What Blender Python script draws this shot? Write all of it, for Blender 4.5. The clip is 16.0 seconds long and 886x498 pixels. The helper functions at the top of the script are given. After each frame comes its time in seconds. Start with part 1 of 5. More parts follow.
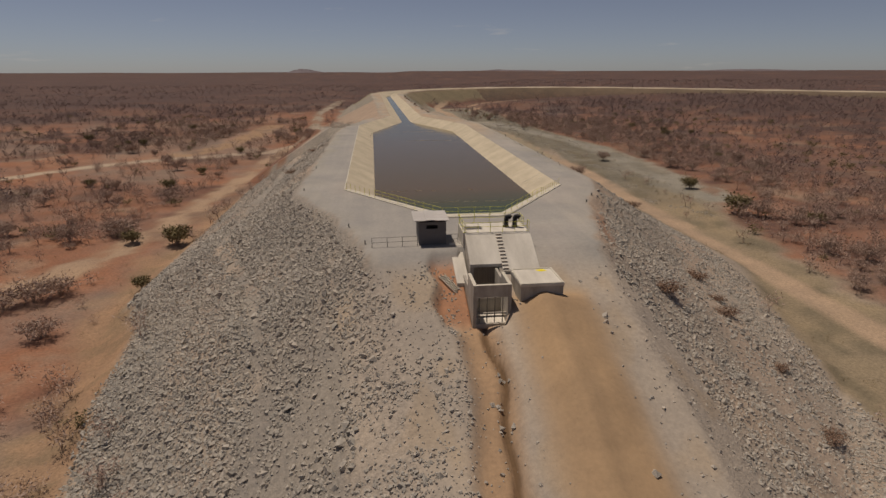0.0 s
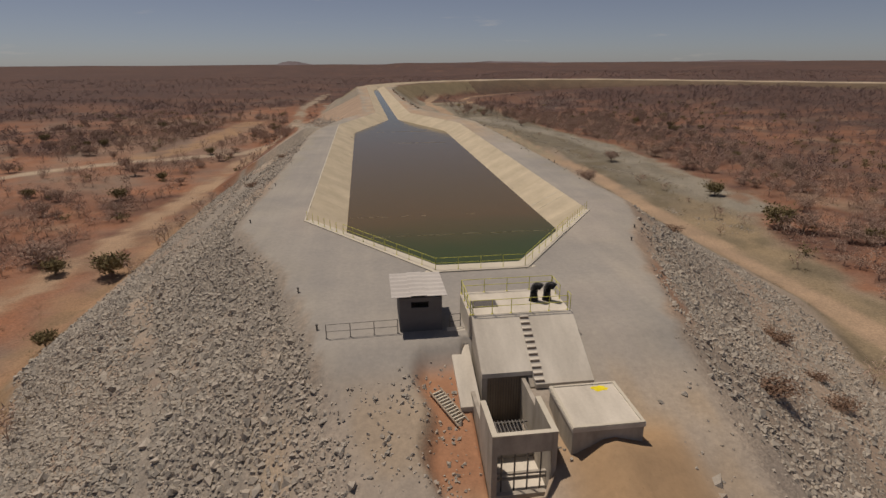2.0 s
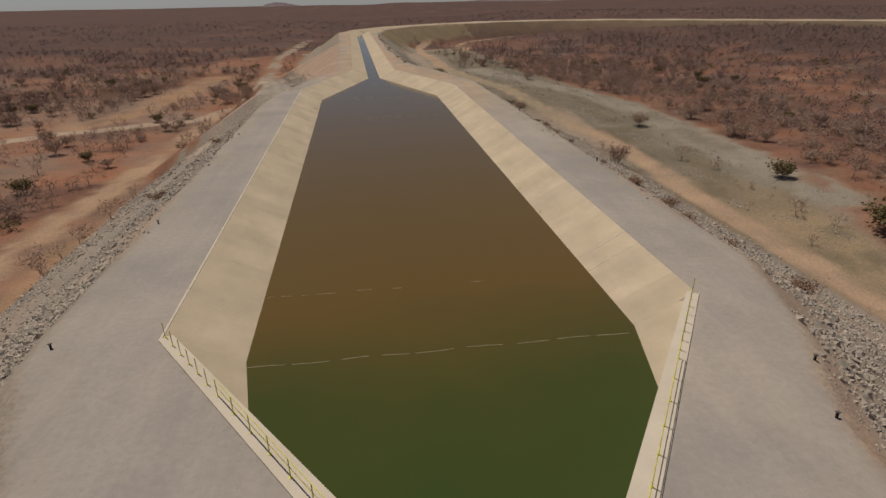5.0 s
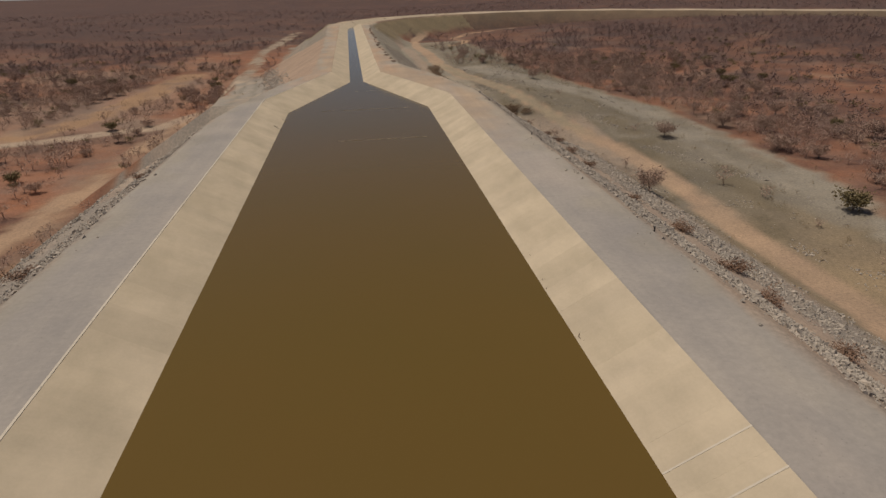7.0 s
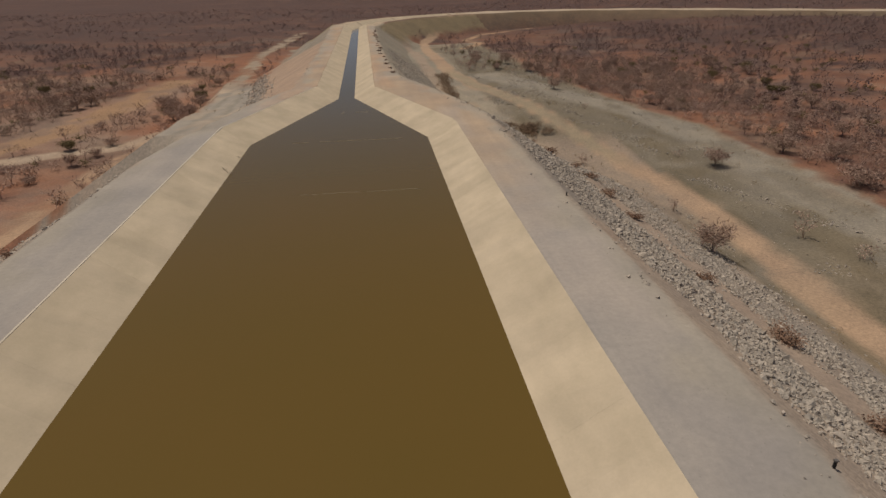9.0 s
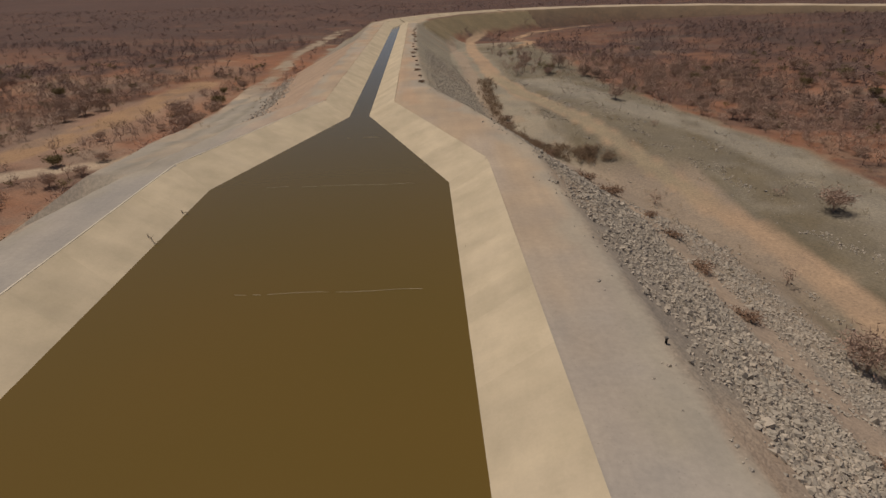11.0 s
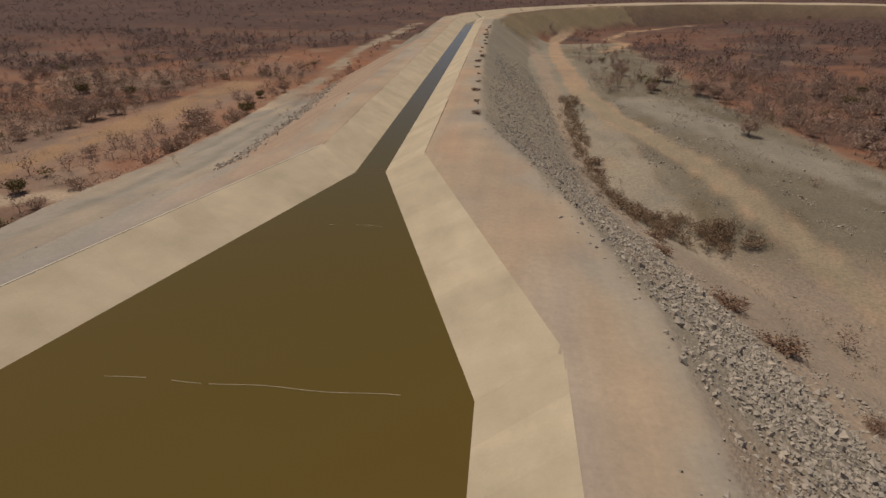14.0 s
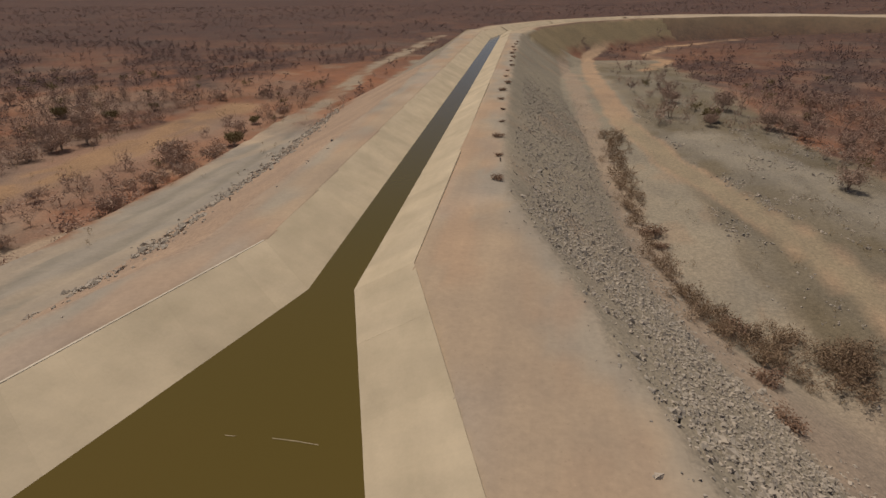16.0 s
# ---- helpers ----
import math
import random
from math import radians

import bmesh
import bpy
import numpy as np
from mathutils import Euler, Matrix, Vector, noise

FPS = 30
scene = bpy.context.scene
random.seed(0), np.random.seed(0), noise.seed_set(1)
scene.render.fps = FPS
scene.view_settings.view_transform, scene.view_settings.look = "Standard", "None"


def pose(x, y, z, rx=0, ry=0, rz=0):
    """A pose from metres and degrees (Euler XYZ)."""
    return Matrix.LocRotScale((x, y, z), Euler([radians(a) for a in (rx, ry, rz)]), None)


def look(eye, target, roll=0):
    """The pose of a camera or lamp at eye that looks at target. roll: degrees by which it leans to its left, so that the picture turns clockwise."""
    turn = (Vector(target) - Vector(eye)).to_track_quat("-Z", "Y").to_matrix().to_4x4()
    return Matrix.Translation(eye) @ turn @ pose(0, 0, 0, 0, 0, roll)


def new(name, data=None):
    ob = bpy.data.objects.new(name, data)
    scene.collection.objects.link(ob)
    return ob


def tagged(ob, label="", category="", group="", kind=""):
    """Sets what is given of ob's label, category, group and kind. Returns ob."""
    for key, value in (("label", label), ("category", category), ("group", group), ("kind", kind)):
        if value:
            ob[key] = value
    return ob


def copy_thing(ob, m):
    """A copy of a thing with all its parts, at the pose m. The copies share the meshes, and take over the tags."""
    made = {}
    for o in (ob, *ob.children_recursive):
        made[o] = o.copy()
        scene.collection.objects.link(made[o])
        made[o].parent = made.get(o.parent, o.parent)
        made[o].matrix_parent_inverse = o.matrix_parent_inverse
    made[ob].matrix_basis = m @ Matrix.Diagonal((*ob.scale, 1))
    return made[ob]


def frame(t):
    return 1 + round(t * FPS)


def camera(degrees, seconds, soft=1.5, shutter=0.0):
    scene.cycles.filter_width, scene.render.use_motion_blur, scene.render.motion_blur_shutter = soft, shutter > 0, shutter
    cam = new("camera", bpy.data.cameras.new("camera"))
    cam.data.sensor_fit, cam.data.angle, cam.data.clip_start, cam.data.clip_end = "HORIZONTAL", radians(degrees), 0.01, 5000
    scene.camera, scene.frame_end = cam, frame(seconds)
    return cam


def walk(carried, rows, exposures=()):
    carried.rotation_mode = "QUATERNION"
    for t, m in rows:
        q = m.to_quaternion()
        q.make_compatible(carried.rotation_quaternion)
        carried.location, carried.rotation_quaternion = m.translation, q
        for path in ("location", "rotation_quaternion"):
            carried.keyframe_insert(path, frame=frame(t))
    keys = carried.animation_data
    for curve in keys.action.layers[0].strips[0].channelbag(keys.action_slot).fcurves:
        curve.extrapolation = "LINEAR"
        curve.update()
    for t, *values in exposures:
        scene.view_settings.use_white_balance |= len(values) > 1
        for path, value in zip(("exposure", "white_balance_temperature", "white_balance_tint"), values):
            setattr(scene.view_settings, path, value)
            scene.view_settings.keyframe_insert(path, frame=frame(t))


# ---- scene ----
cam = camera(76.6, 16.0)
EXPOSURE, KELVIN, TINT = -0.13, 7250, 13
PATH = [
    (0, (-10.888, -81.441, 16.611), (-10.674, -79.549, 15.998), -0.10),
    (0.5, (-10.478, -76.513, 16.510), (-10.250, -74.623, 15.897), -0.10),
    (1, (-9.953, -71.482, 16.394), (-9.714, -69.594, 15.781), -0.20),
    (1.5, (-9.350, -66.232, 16.359), (-9.106, -64.345, 15.743), -0.20),
    (2, (-8.679, -60.933, 16.412), (-8.437, -59.053, 15.774), -0.30),
    (2.5, (-8.020, -55.835, 16.511), (-7.776, -53.965, 15.845), -0.40),
    (3, (-7.330, -50.677, 16.633), (-7.086, -48.817, 15.938), -0.50),
    (3.5, (-6.578, -45.579, 16.732), (-6.336, -43.732, 16.005), -0.60),
    (4, (-5.689, -40.300, 16.821), (-5.448, -38.467, 16.058), -0.80),
    (6.5, (-0.731, -12.924, 17.360), (-0.488, -11.127, 16.517), -1.12),
    (7, (0.468, -7.250, 17.310), (0.710, -5.453, 16.465), -1.12),
    (7.5, (1.562, -1.423, 17.308), (1.805, 0.373, 16.462), -1.12),
    (8, (2.637, 4.523, 17.527), (2.864, 6.321, 16.678), -1.10),
    (8.5, (3.832, 10.028, 17.485), (4.049, 11.826, 16.636), -1.04),
    (11, (9.951, 38.839, 16.682), (9.991, 40.645, 15.823), -1.36),
    (11.5, (10.835, 44.633, 16.559), (10.827, 46.436, 15.694), -1.01),
    (12, (11.594, 50.375, 16.422), (11.530, 52.177, 15.555), -0.86),
    (12.5, (12.158, 56.074, 16.304), (12.050, 57.872, 15.434), -0.71),
    (13, (12.542, 61.753, 16.216), (12.401, 63.546, 15.342), -0.56),
    (13.5, (12.755, 67.599, 16.148), (12.586, 69.388, 15.271), -0.60),
    (14, (12.856, 73.405, 16.159), (12.654, 75.191, 15.279), -0.45),
    (14.5, (12.733, 79.190, 16.196), (12.505, 80.975, 15.321), -0.25),
    (15, (12.500, 84.877, 16.189), (12.248, 86.662, 15.321), -0.35),
    (15.5, (12.226, 90.608, 16.262), (11.953, 92.393, 15.402), -0.46),
    (16, (11.829, 96.274, 16.324), (11.546, 98.061, 15.471), -0.56),
]
walk(cam, [(t, look(eye, target, roll)) for t, eye, target, roll in PATH],
     [(0.0, EXPOSURE, KELVIN, TINT), (8.5, EXPOSURE, KELVIN, TINT), (11.0, EXPOSURE - 0.03, KELVIN + 180, TINT), (16.0, EXPOSURE - 0.03, KELVIN + 180, TINT)])


# ---- world, sun ----
SUN_TO = Vector((-0.23, 0.26, 0.93)).normalized()
world = bpy.data.worlds.new("world")
scene.world = world
world.use_nodes = True
wn = world.node_tree
wn.nodes.clear()
w_out = wn.nodes.new("ShaderNodeOutputWorld")
w_bg = wn.nodes.new("ShaderNodeBackground")
w_sky = wn.nodes.new("ShaderNodeTexSky")
w_sky.sky_type = "NISHITA"
w_sky.sun_disc = False
w_sky.sun_elevation = math.asin(SUN_TO.z)
w_sky.sun_rotation = math.atan2(SUN_TO.x, SUN_TO.y)
w_sky.air_density, w_sky.dust_density, w_sky.ozone_density = 0.6, 0.2, 4.5
w_bg.inputs["Strength"].default_value = 0.052
# a few thin wisps of cloud over the horizon
w_co = wn.nodes.new("ShaderNodeTexCoord")
w_map = wn.nodes.new("ShaderNodeMapping")
w_map.inputs["Scale"].default_value = (2.2, 2.2, 16.0)
w_map.inputs["Location"].default_value = (0.35, 0.2, 0.0)
w_noise = wn.nodes.new("ShaderNodeTexNoise")
w_noise.inputs["Scale"].default_value, w_noise.inputs["Detail"].default_value = 4.5, 6.0
w_ramp = wn.nodes.new("ShaderNodeValToRGB")
w_ramp.color_ramp.elements[0].position, w_ramp.color_ramp.elements[1].position = 0.66, 0.86
w_ramp.color_ramp.elements[1].color = (0.45, 0.45, 0.45, 1)
w_mix = wn.nodes.new("ShaderNodeMix")
w_mix.data_type = "RGBA"
w_mix.inputs[7].default_value = (9.0, 8.6, 8.4, 1)
wn.links.new(w_co.outputs["Generated"], w_map.inputs["Vector"])
wn.links.new(w_map.outputs["Vector"], w_noise.inputs["Vector"])
wn.links.new(w_noise.outputs["Fac"], w_ramp.inputs["Fac"])
wn.links.new(w_ramp.outputs["Color"], w_mix.inputs[0])
w_hsv = wn.nodes.new("ShaderNodeHueSaturation")
w_hsv.inputs["Saturation"].default_value = 0.72
wn.links.new(w_sky.outputs["Color"], w_hsv.inputs["Color"])
w_haze = wn.nodes.new("ShaderNodeMix")
w_haze.data_type, w_haze.blend_type = "RGBA", "MULTIPLY"
w_haze.inputs[0].default_value = 1.0
w_haze.inputs[7].default_value = (0.93, 0.915, 0.98, 1)
wn.links.new(w_hsv.outputs["Color"], w_haze.inputs[6])
wn.links.new(w_haze.outputs[2], w_mix.inputs[6])
wn.links.new(w_mix.outputs[2], w_bg.inputs["Color"])
wn.links.new(w_bg.outputs["Background"], w_out.inputs["Surface"])

sun = new("sun", bpy.data.lights.new("sun", "SUN"))
sun.data.energy, sun.data.angle, sun.data.color = 3.1, radians(1.2), (1.0, 0.93, 0.84)
sun.matrix_world = look(SUN_TO * 100, (0, 0, 0))


# ---- materials ----
class Mat:
    """A small wrapper to build node materials."""

    def __init__(self, name, rough=0.9, metal=0.0, spec=0.3):
        self.m = bpy.data.materials.new(name)
        self.m.use_nodes = True
        self.t = self.m.node_tree
        self.b = self.t.nodes["Principled BSDF"]
        self.b.inputs["Roughness"].default_value = rough
        self.b.inputs["Metallic"].default_value = metal
        self.b.inputs["Specular IOR Level"].default_value = spec
        self.co = self.node("ShaderNodeTexCoord").outputs["Object"]

    def node(self, kind, **kw):
        n = self.t.nodes.new(kind)
        for k, v in kw.items():
            n.inputs[k].default_value = v
        return n

    def link(self, a, b):
        self.t.links.new(a, b)

    def noise(self, scale, detail=4, rough=0.6, stretch=None, co=None):
        n = self.node("ShaderNodeTexNoise", Scale=scale, Detail=detail, Roughness=rough)
        src = co or self.co
        if stretch:
            mp = self.node("ShaderNodeMapping", Scale=stretch)
            self.link(src, mp.inputs["Vector"])
            src = mp.outputs["Vector"]
        self.link(src, n.inputs["Vector"])
        return n.outputs["Fac"]

    def ramp(self, fac, *stops):
        r = self.t.nodes.new("ShaderNodeValToRGB")
        e = r.color_ramp.elements
        while len(e) < len(stops):
            e.new(0.5)
        for el, (p, c) in zip(e, stops):
            el.position = p
            el.color = (*c, 1) if len(c) == 3 else c
        self.link(fac, r.inputs["Fac"])
        return r.outputs["Color"]

    def mix(self, fac, a, b, mode="MIX"):
        n = self.t.nodes.new("ShaderNodeMix")
        n.data_type, n.blend_type = "RGBA", mode
        for s, v in ((n.inputs[0], fac), (n.inputs[6], a), (n.inputs[7], b)):
            if isinstance(v, bpy.types.NodeSocket):
                self.link(v, s)
            else:
                s.default_value = (*v, 1) if isinstance(v, tuple) and len(v) == 3 else v
        return n.outputs[2]

    def math(self, op, a, b):
        n = self.t.nodes.new("ShaderNodeMath")
        n.operation = op
        for s, v in ((n.inputs[0], a), (n.inputs[1], b)):
            if isinstance(v, bpy.types.NodeSocket):
                self.link(v, s)
            else:
                s.default_value = v
        return n.outputs[0]

    def attr(self, name):
        n = self.t.nodes.new("ShaderNodeAttribute")
        n.attribute_name = name
        return n

    def color(self, c):
        if isinstance(c, tuple):
            self.b.inputs["Base Color"].default_value = (*c, 1)
        else:
            self.link(c, self.b.inputs["Base Color"])
        return self

    def bump(self, fac, strength=0.5, distance=0.1):
        n = self.node("ShaderNodeBump", Strength=strength, Distance=distance)
        self.link(fac, n.inputs["Height"])
        self.link(n.outputs["Normal"], self.b.inputs["Normal"])
        return self

    def rnd(self):
        return self.t.nodes.new("ShaderNodeObjectInfo").outputs["Random"]

    def island(self):
        return self.t.nodes.new("ShaderNodeNewGeometry").outputs["Random Per Island"]


def plain(name, c, rough=0.6, metal=0.0, var=0.25, scale=3.0):
    m = Mat(name, rough, metal)
    f = m.noise(scale, 5)
    m.color(m.ramp(f, (0.3, tuple(v * (1 - var) for v in c)), (0.7, tuple(min(1, v * (1 + var)) for v in c))))
    m.bump(m.noise(scale * 9, 3), 0.15, 0.02)
    return m.m


def concrete(name, light, dark, streak=(0.6, 0.6, 2.2), per_piece=0.0, shade_bands=False):
    m = Mat(name, 0.88)
    big = m.noise(0.35, 4, 0.6, streak)
    c = m.ramp(big, (0.32, dark), (0.68, light))
    if shade_bands:
        # soft shade of bowed slabs, put into the colour as bands
        c = m.mix(1.0, c, m.ramp(m.noise(1.0, 4, 0.6, (0.08, 0.30, 0.08)), (0.34, (0.90, 0.90, 0.91)), (0.62, (1.06, 1.055, 1.05))), "MULTIPLY")
    grain = m.noise(6, 5, 0.7)
    c = m.mix(0.16, c, m.ramp(grain, (0.3, tuple(v * 0.72 for v in dark)), (0.7, light)))
    if per_piece:
        c = m.mix(m.math("MULTIPLY", m.rnd(), per_piece), c, tuple(v * 0.72 for v in dark))
    m.color(c)
    m.bump(m.noise(14, 4, 0.7), 0.25, 0.03)
    return m.m


def ground_material():
    m = Mat("ground", 0.96, spec=0.15)
    zone = m.attr("zone")
    scrub = m.attr("scrub").outputs["Fac"]
    patches = m.noise(0.035, 5, 0.62)
    soil = m.ramp(patches, (0.34, (0.25, 0.182, 0.142)), (0.45, (0.29, 0.165, 0.115)), (0.55, (0.30, 0.145, 0.088)), (0.69, (0.36, 0.265, 0.19)))
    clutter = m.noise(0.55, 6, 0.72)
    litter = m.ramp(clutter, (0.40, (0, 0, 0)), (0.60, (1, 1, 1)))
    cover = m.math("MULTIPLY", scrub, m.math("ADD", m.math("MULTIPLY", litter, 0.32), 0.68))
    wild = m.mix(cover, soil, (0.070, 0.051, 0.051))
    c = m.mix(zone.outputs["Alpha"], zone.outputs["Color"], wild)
    fine = m.noise(2.6, 6, 0.75)
    rubble = m.attr("rubble").outputs["Fac"]
    coarse = m.math("ADD", m.math("MAXIMUM", m.math("MULTIPLY", rubble, 0.9), m.math("MULTIPLY", zone.outputs["Alpha"], 0.8)), 0.34)
    c = m.mix(coarse, c, m.mix(1.0, c, m.ramp(fine, (0.30, (0.66, 0.66, 0.67)), (0.70, (1.25, 1.22, 1.2))), "MULTIPLY"))
    stain = m.noise(0.12, 4, 0.6)
    c = m.mix(1.0, c, m.ramp(stain, (0.35, (0.88, 0.88, 0.9)), (0.65, (1.08, 1.06, 1.04))), "MULTIPLY")
    # wheel streaks along the crest
    streak = m.noise(1.0, 5, 0.62, (0.75, 0.05, 0.2))
    bare = m.math("SUBTRACT", 1.0, m.math("MAXIMUM", rubble, zone.outputs["Alpha"]))
    c = m.mix(bare, c, m.mix(1.0, c, m.ramp(streak, (0.30, (0.94, 0.945, 0.955)), (0.70, (1.05, 1.045, 1.035))), "MULTIPLY"))
    grit = m.node("ShaderNodeTexVoronoi", Scale=3.2)
    m.link(m.co, grit.inputs["Vector"])
    c = m.mix(m.ramp(grit.outputs["Distance"], (0.10, (0.36, 0.36, 0.36)), (0.17, (0, 0, 0))), c, m.mix(1.0, c, m.ramp(m.noise(1.7, 2), (0.45, (0.62, 0.62, 0.62)), (0.6, (1.25, 1.25, 1.25))), "MULTIPLY"))
    m.color(c)
    rough = rubble
    pebbles = m.node("ShaderNodeTexVoronoi", Scale=6.5)
    m.link(m.co, pebbles.inputs["Vector"])
    h = m.math("ADD", m.math("MULTIPLY", m.math("SUBTRACT", 1.0, pebbles.outputs["Distance"]), m.math("MULTIPLY", rough, 0.55)), m.math("MULTIPLY", m.noise(5, 5, 0.7), m.math("ADD", m.math("MULTIPLY", rough, 0.3), 0.07)))
    m.bump(h, 0.45, 0.15)
    return m.m


def rock_material(name, a, b, c3):
    m = Mat(name, 0.92, spec=0.2)
    col = m.ramp(m.island(), (0.0, a), (0.45, b), (0.85, c3), (1.0, (0.58, 0.51, 0.43)))
    col = m.mix(0.34, col, m.ramp(m.noise(0.09, 3), (0.35, (0.355, 0.345, 0.315)), (0.65, (0.49, 0.42, 0.345))))
    col = m.mix(0.4, col, m.ramp(m.noise(7, 4, 0.7), (0.3, tuple(v * 0.6 for v in a)), (0.7, c3)))
    m.color(col)
    m.bump(m.noise(9, 4, 0.7), 0.5, 0.05)
    return m.m


def twig_material(name, lo, hi):
    m = Mat(name, 0.9, spec=0.15)
    m.color(m.mix(0.5, m.ramp(m.island(), (0.0, lo), (1.0, hi)), m.ramp(m.noise(0.05, 3), (0.35, lo), (0.65, hi))))
    return m.m


def water_material():
    m = Mat("water", 0.12, spec=0.5)
    m.b.inputs["IOR"].default_value = 1.33
    sep = m.node("ShaderNodeSeparateXYZ")
    m.link(m.co, sep.inputs[0])
    n = m.noise(0.045, 4, 0.55)
    y = m.math("ADD", sep.outputs["Y"], m.math("MULTIPLY", m.math("SUBTRACT", n, 0.5), 14.0))
    depth = m.math("DIVIDE", m.math("ADD", y, 19.0), 40.0)
    c = m.ramp(depth, (0.0, (0.022, 0.066, 0.019)), (0.36, (0.042, 0.063, 0.016)), (0.60, (0.130, 0.079, 0.023)), (1.0, (0.130, 0.082, 0.022)))
    c = m.mix(m.math("MULTIPLY", m.noise(0.08, 3), 0.4), c, (0.098, 0.079, 0.020))
    c = m.mix(m.ramp(m.math("DIVIDE", m.math("SUBTRACT", y, 60.0), 80.0), (0.0, (0, 0, 0)), (1.0, (0.75, 0.75, 0.75))), c, (0.084, 0.072, 0.018))
    m.color(c)
    m.bump(m.math("ADD", m.noise(1.4, 3, 0.5), m.math("MULTIPLY", m.noise(6, 2), 0.3)), 0.10, 0.06)
    return m.m


M_GROUND = ground_material()
M_ROCK = rock_material("riprap", (0.25, 0.238, 0.215), (0.385, 0.35, 0.305), (0.54, 0.478, 0.41))
M_WATER = water_material()
M_LINING = concrete("lining", (0.585, 0.502, 0.375), (0.455, 0.392, 0.287), per_piece=0.22, shade_bands=True)
M_COPING = concrete("coping", (0.62, 0.57, 0.48), (0.50, 0.46, 0.38))
M_CONC = concrete("structure concrete", (0.71, 0.66, 0.58), (0.49, 0.45, 0.39), (1.9, 0.5, 0.5))
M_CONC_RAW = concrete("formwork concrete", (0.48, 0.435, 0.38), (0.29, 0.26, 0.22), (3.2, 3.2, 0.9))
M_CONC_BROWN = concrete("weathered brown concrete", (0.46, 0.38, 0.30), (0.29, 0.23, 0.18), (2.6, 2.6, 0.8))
M_YELLOW = plain("yellow paint", (0.62, 0.59, 0.12), 0.5)
M_YELLOW_SPRAY = plain("yellow spray", (0.75, 0.62, 0.02), 0.7)
M_STEEL = plain("grey steel", (0.20, 0.19, 0.18), 0.55, 0.6)
M_BLACK = plain("black plastic", (0.018, 0.018, 0.02), 0.5)
M_DARK = plain("dark grating", (0.12, 0.11, 0.11), 0.7, 0.3, scale=8)
M_ROOF = concrete("fibre cement", (0.66, 0.63, 0.60), (0.47, 0.44, 0.42))
M_WALL = concrete("hut render", (0.19, 0.18, 0.175), (0.14, 0.13, 0.125))
M_ROPE = plain("pale rope", (0.55, 0.48, 0.36), 0.8)
M_BARK = twig_material("bark", (0.26, 0.205, 0.17), (0.42, 0.34, 0.29))
M_BARK_WET = plain("dark driftwood", (0.09, 0.07, 0.055), 0.8)
M_TWIG = twig_material("dry twigs", (0.30, 0.215, 0.175), (0.48, 0.355, 0.29))
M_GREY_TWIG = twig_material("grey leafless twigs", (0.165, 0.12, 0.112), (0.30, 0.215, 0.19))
M_GREEN = twig_material("olive leaves", (0.14, 0.118, 0.06), (0.25, 0.20, 0.11))
M_RUST = twig_material("rusty dry bush", (0.18, 0.115, 0.082), (0.31, 0.205, 0.15))
M_BROWN = twig_material("brown dry thicket", (0.22, 0.155, 0.11), (0.37, 0.275, 0.19))
M_STRAW = twig_material("straw", (0.20, 0.15, 0.085), (0.34, 0.26, 0.15))
M_HILL = plain("far hill", (0.16, 0.135, 0.145), 0.95, scale=0.01)


# ---- mesh helpers ----
def big_mesh(name, verts, tris, material):
    """A mesh from arrays of vertices (n, 3) and triangles (m, 3)."""
    me = bpy.data.meshes.new(name)
    verts, tris = np.asarray(verts, np.float32), np.asarray(tris, np.int32)
    me.vertices.add(len(verts))
    me.vertices.foreach_set("co", verts.ravel())
    me.loops.add(tris.size)
    me.loops.foreach_set("vertex_index", tris.ravel())
    me.polygons.add(len(tris))
    me.polygons.foreach_set("loop_start", np.arange(0, tris.size, tris.shape[1], dtype=np.int32))
    me.update(calc_edges=True)
    me.shade_flat()
    me.materials.append(material)
    return me


def part(name, bm, material, parent, label=""):
    me = bpy.data.meshes.new(name)
    bm.normal_update()
    bm.to_mesh(me)
    bm.free()
    me.materials.append(material)
    ob = new(name, me)
    ob.parent = parent
    ob.matrix_parent_inverse = Matrix.Translation(parent.location).inverted()
    if label:
        ob["label"] = label
    return ob


def box(bm, x0, x1, y0, y1, z0, z1, bevel=0.0):
    r = bmesh.ops.create_cube(bm, size=1.0)
    for v in r["verts"]:
        v.co = Vector((x0 + (v.co.x + 0.5) * (x1 - x0), y0 + (v.co.y + 0.5) * (y1 - y0), z0 + (v.co.z + 0.5) * (z1 - z0)))
    if bevel:
        edges = list({e for v in r["verts"] for e in v.link_edges})
        bmesh.ops.bevel(bm, geom=edges, offset=bevel, segments=2, affect="EDGES")
    return bm


def bar(bm, a, b, r=0.03, sides=8, r2=None):
    """A round bar from a to b."""
    a, b = Vector(a), Vector(b)
    m = Matrix.Translation((a + b) / 2) @ (b - a).to_track_quat("Z", "Y").to_matrix().to_4x4()
    bmesh.ops.create_cone(bm, cap_ends=True, segments=sides, radius1=r, radius2=r if r2 is None else r2, depth=(b - a).length, matrix=m)
    return bm


def prism(bm, outline, z0, z1):
    """An upright prism on an outline of (x, y), anticlockwise."""
    lo = [bm.verts.new((x, y, z0)) for x, y in outline]
    hi = [bm.verts.new((x, y, z1)) for x, y in outline]
    n = len(outline)
    bm.faces.new(lo[::-1])
    bm.faces.new(hi)
    for i in range(n):
        bm.faces.new((lo[i], lo[(i + 1) % n], hi[(i + 1) % n], hi[i]))
    return bm


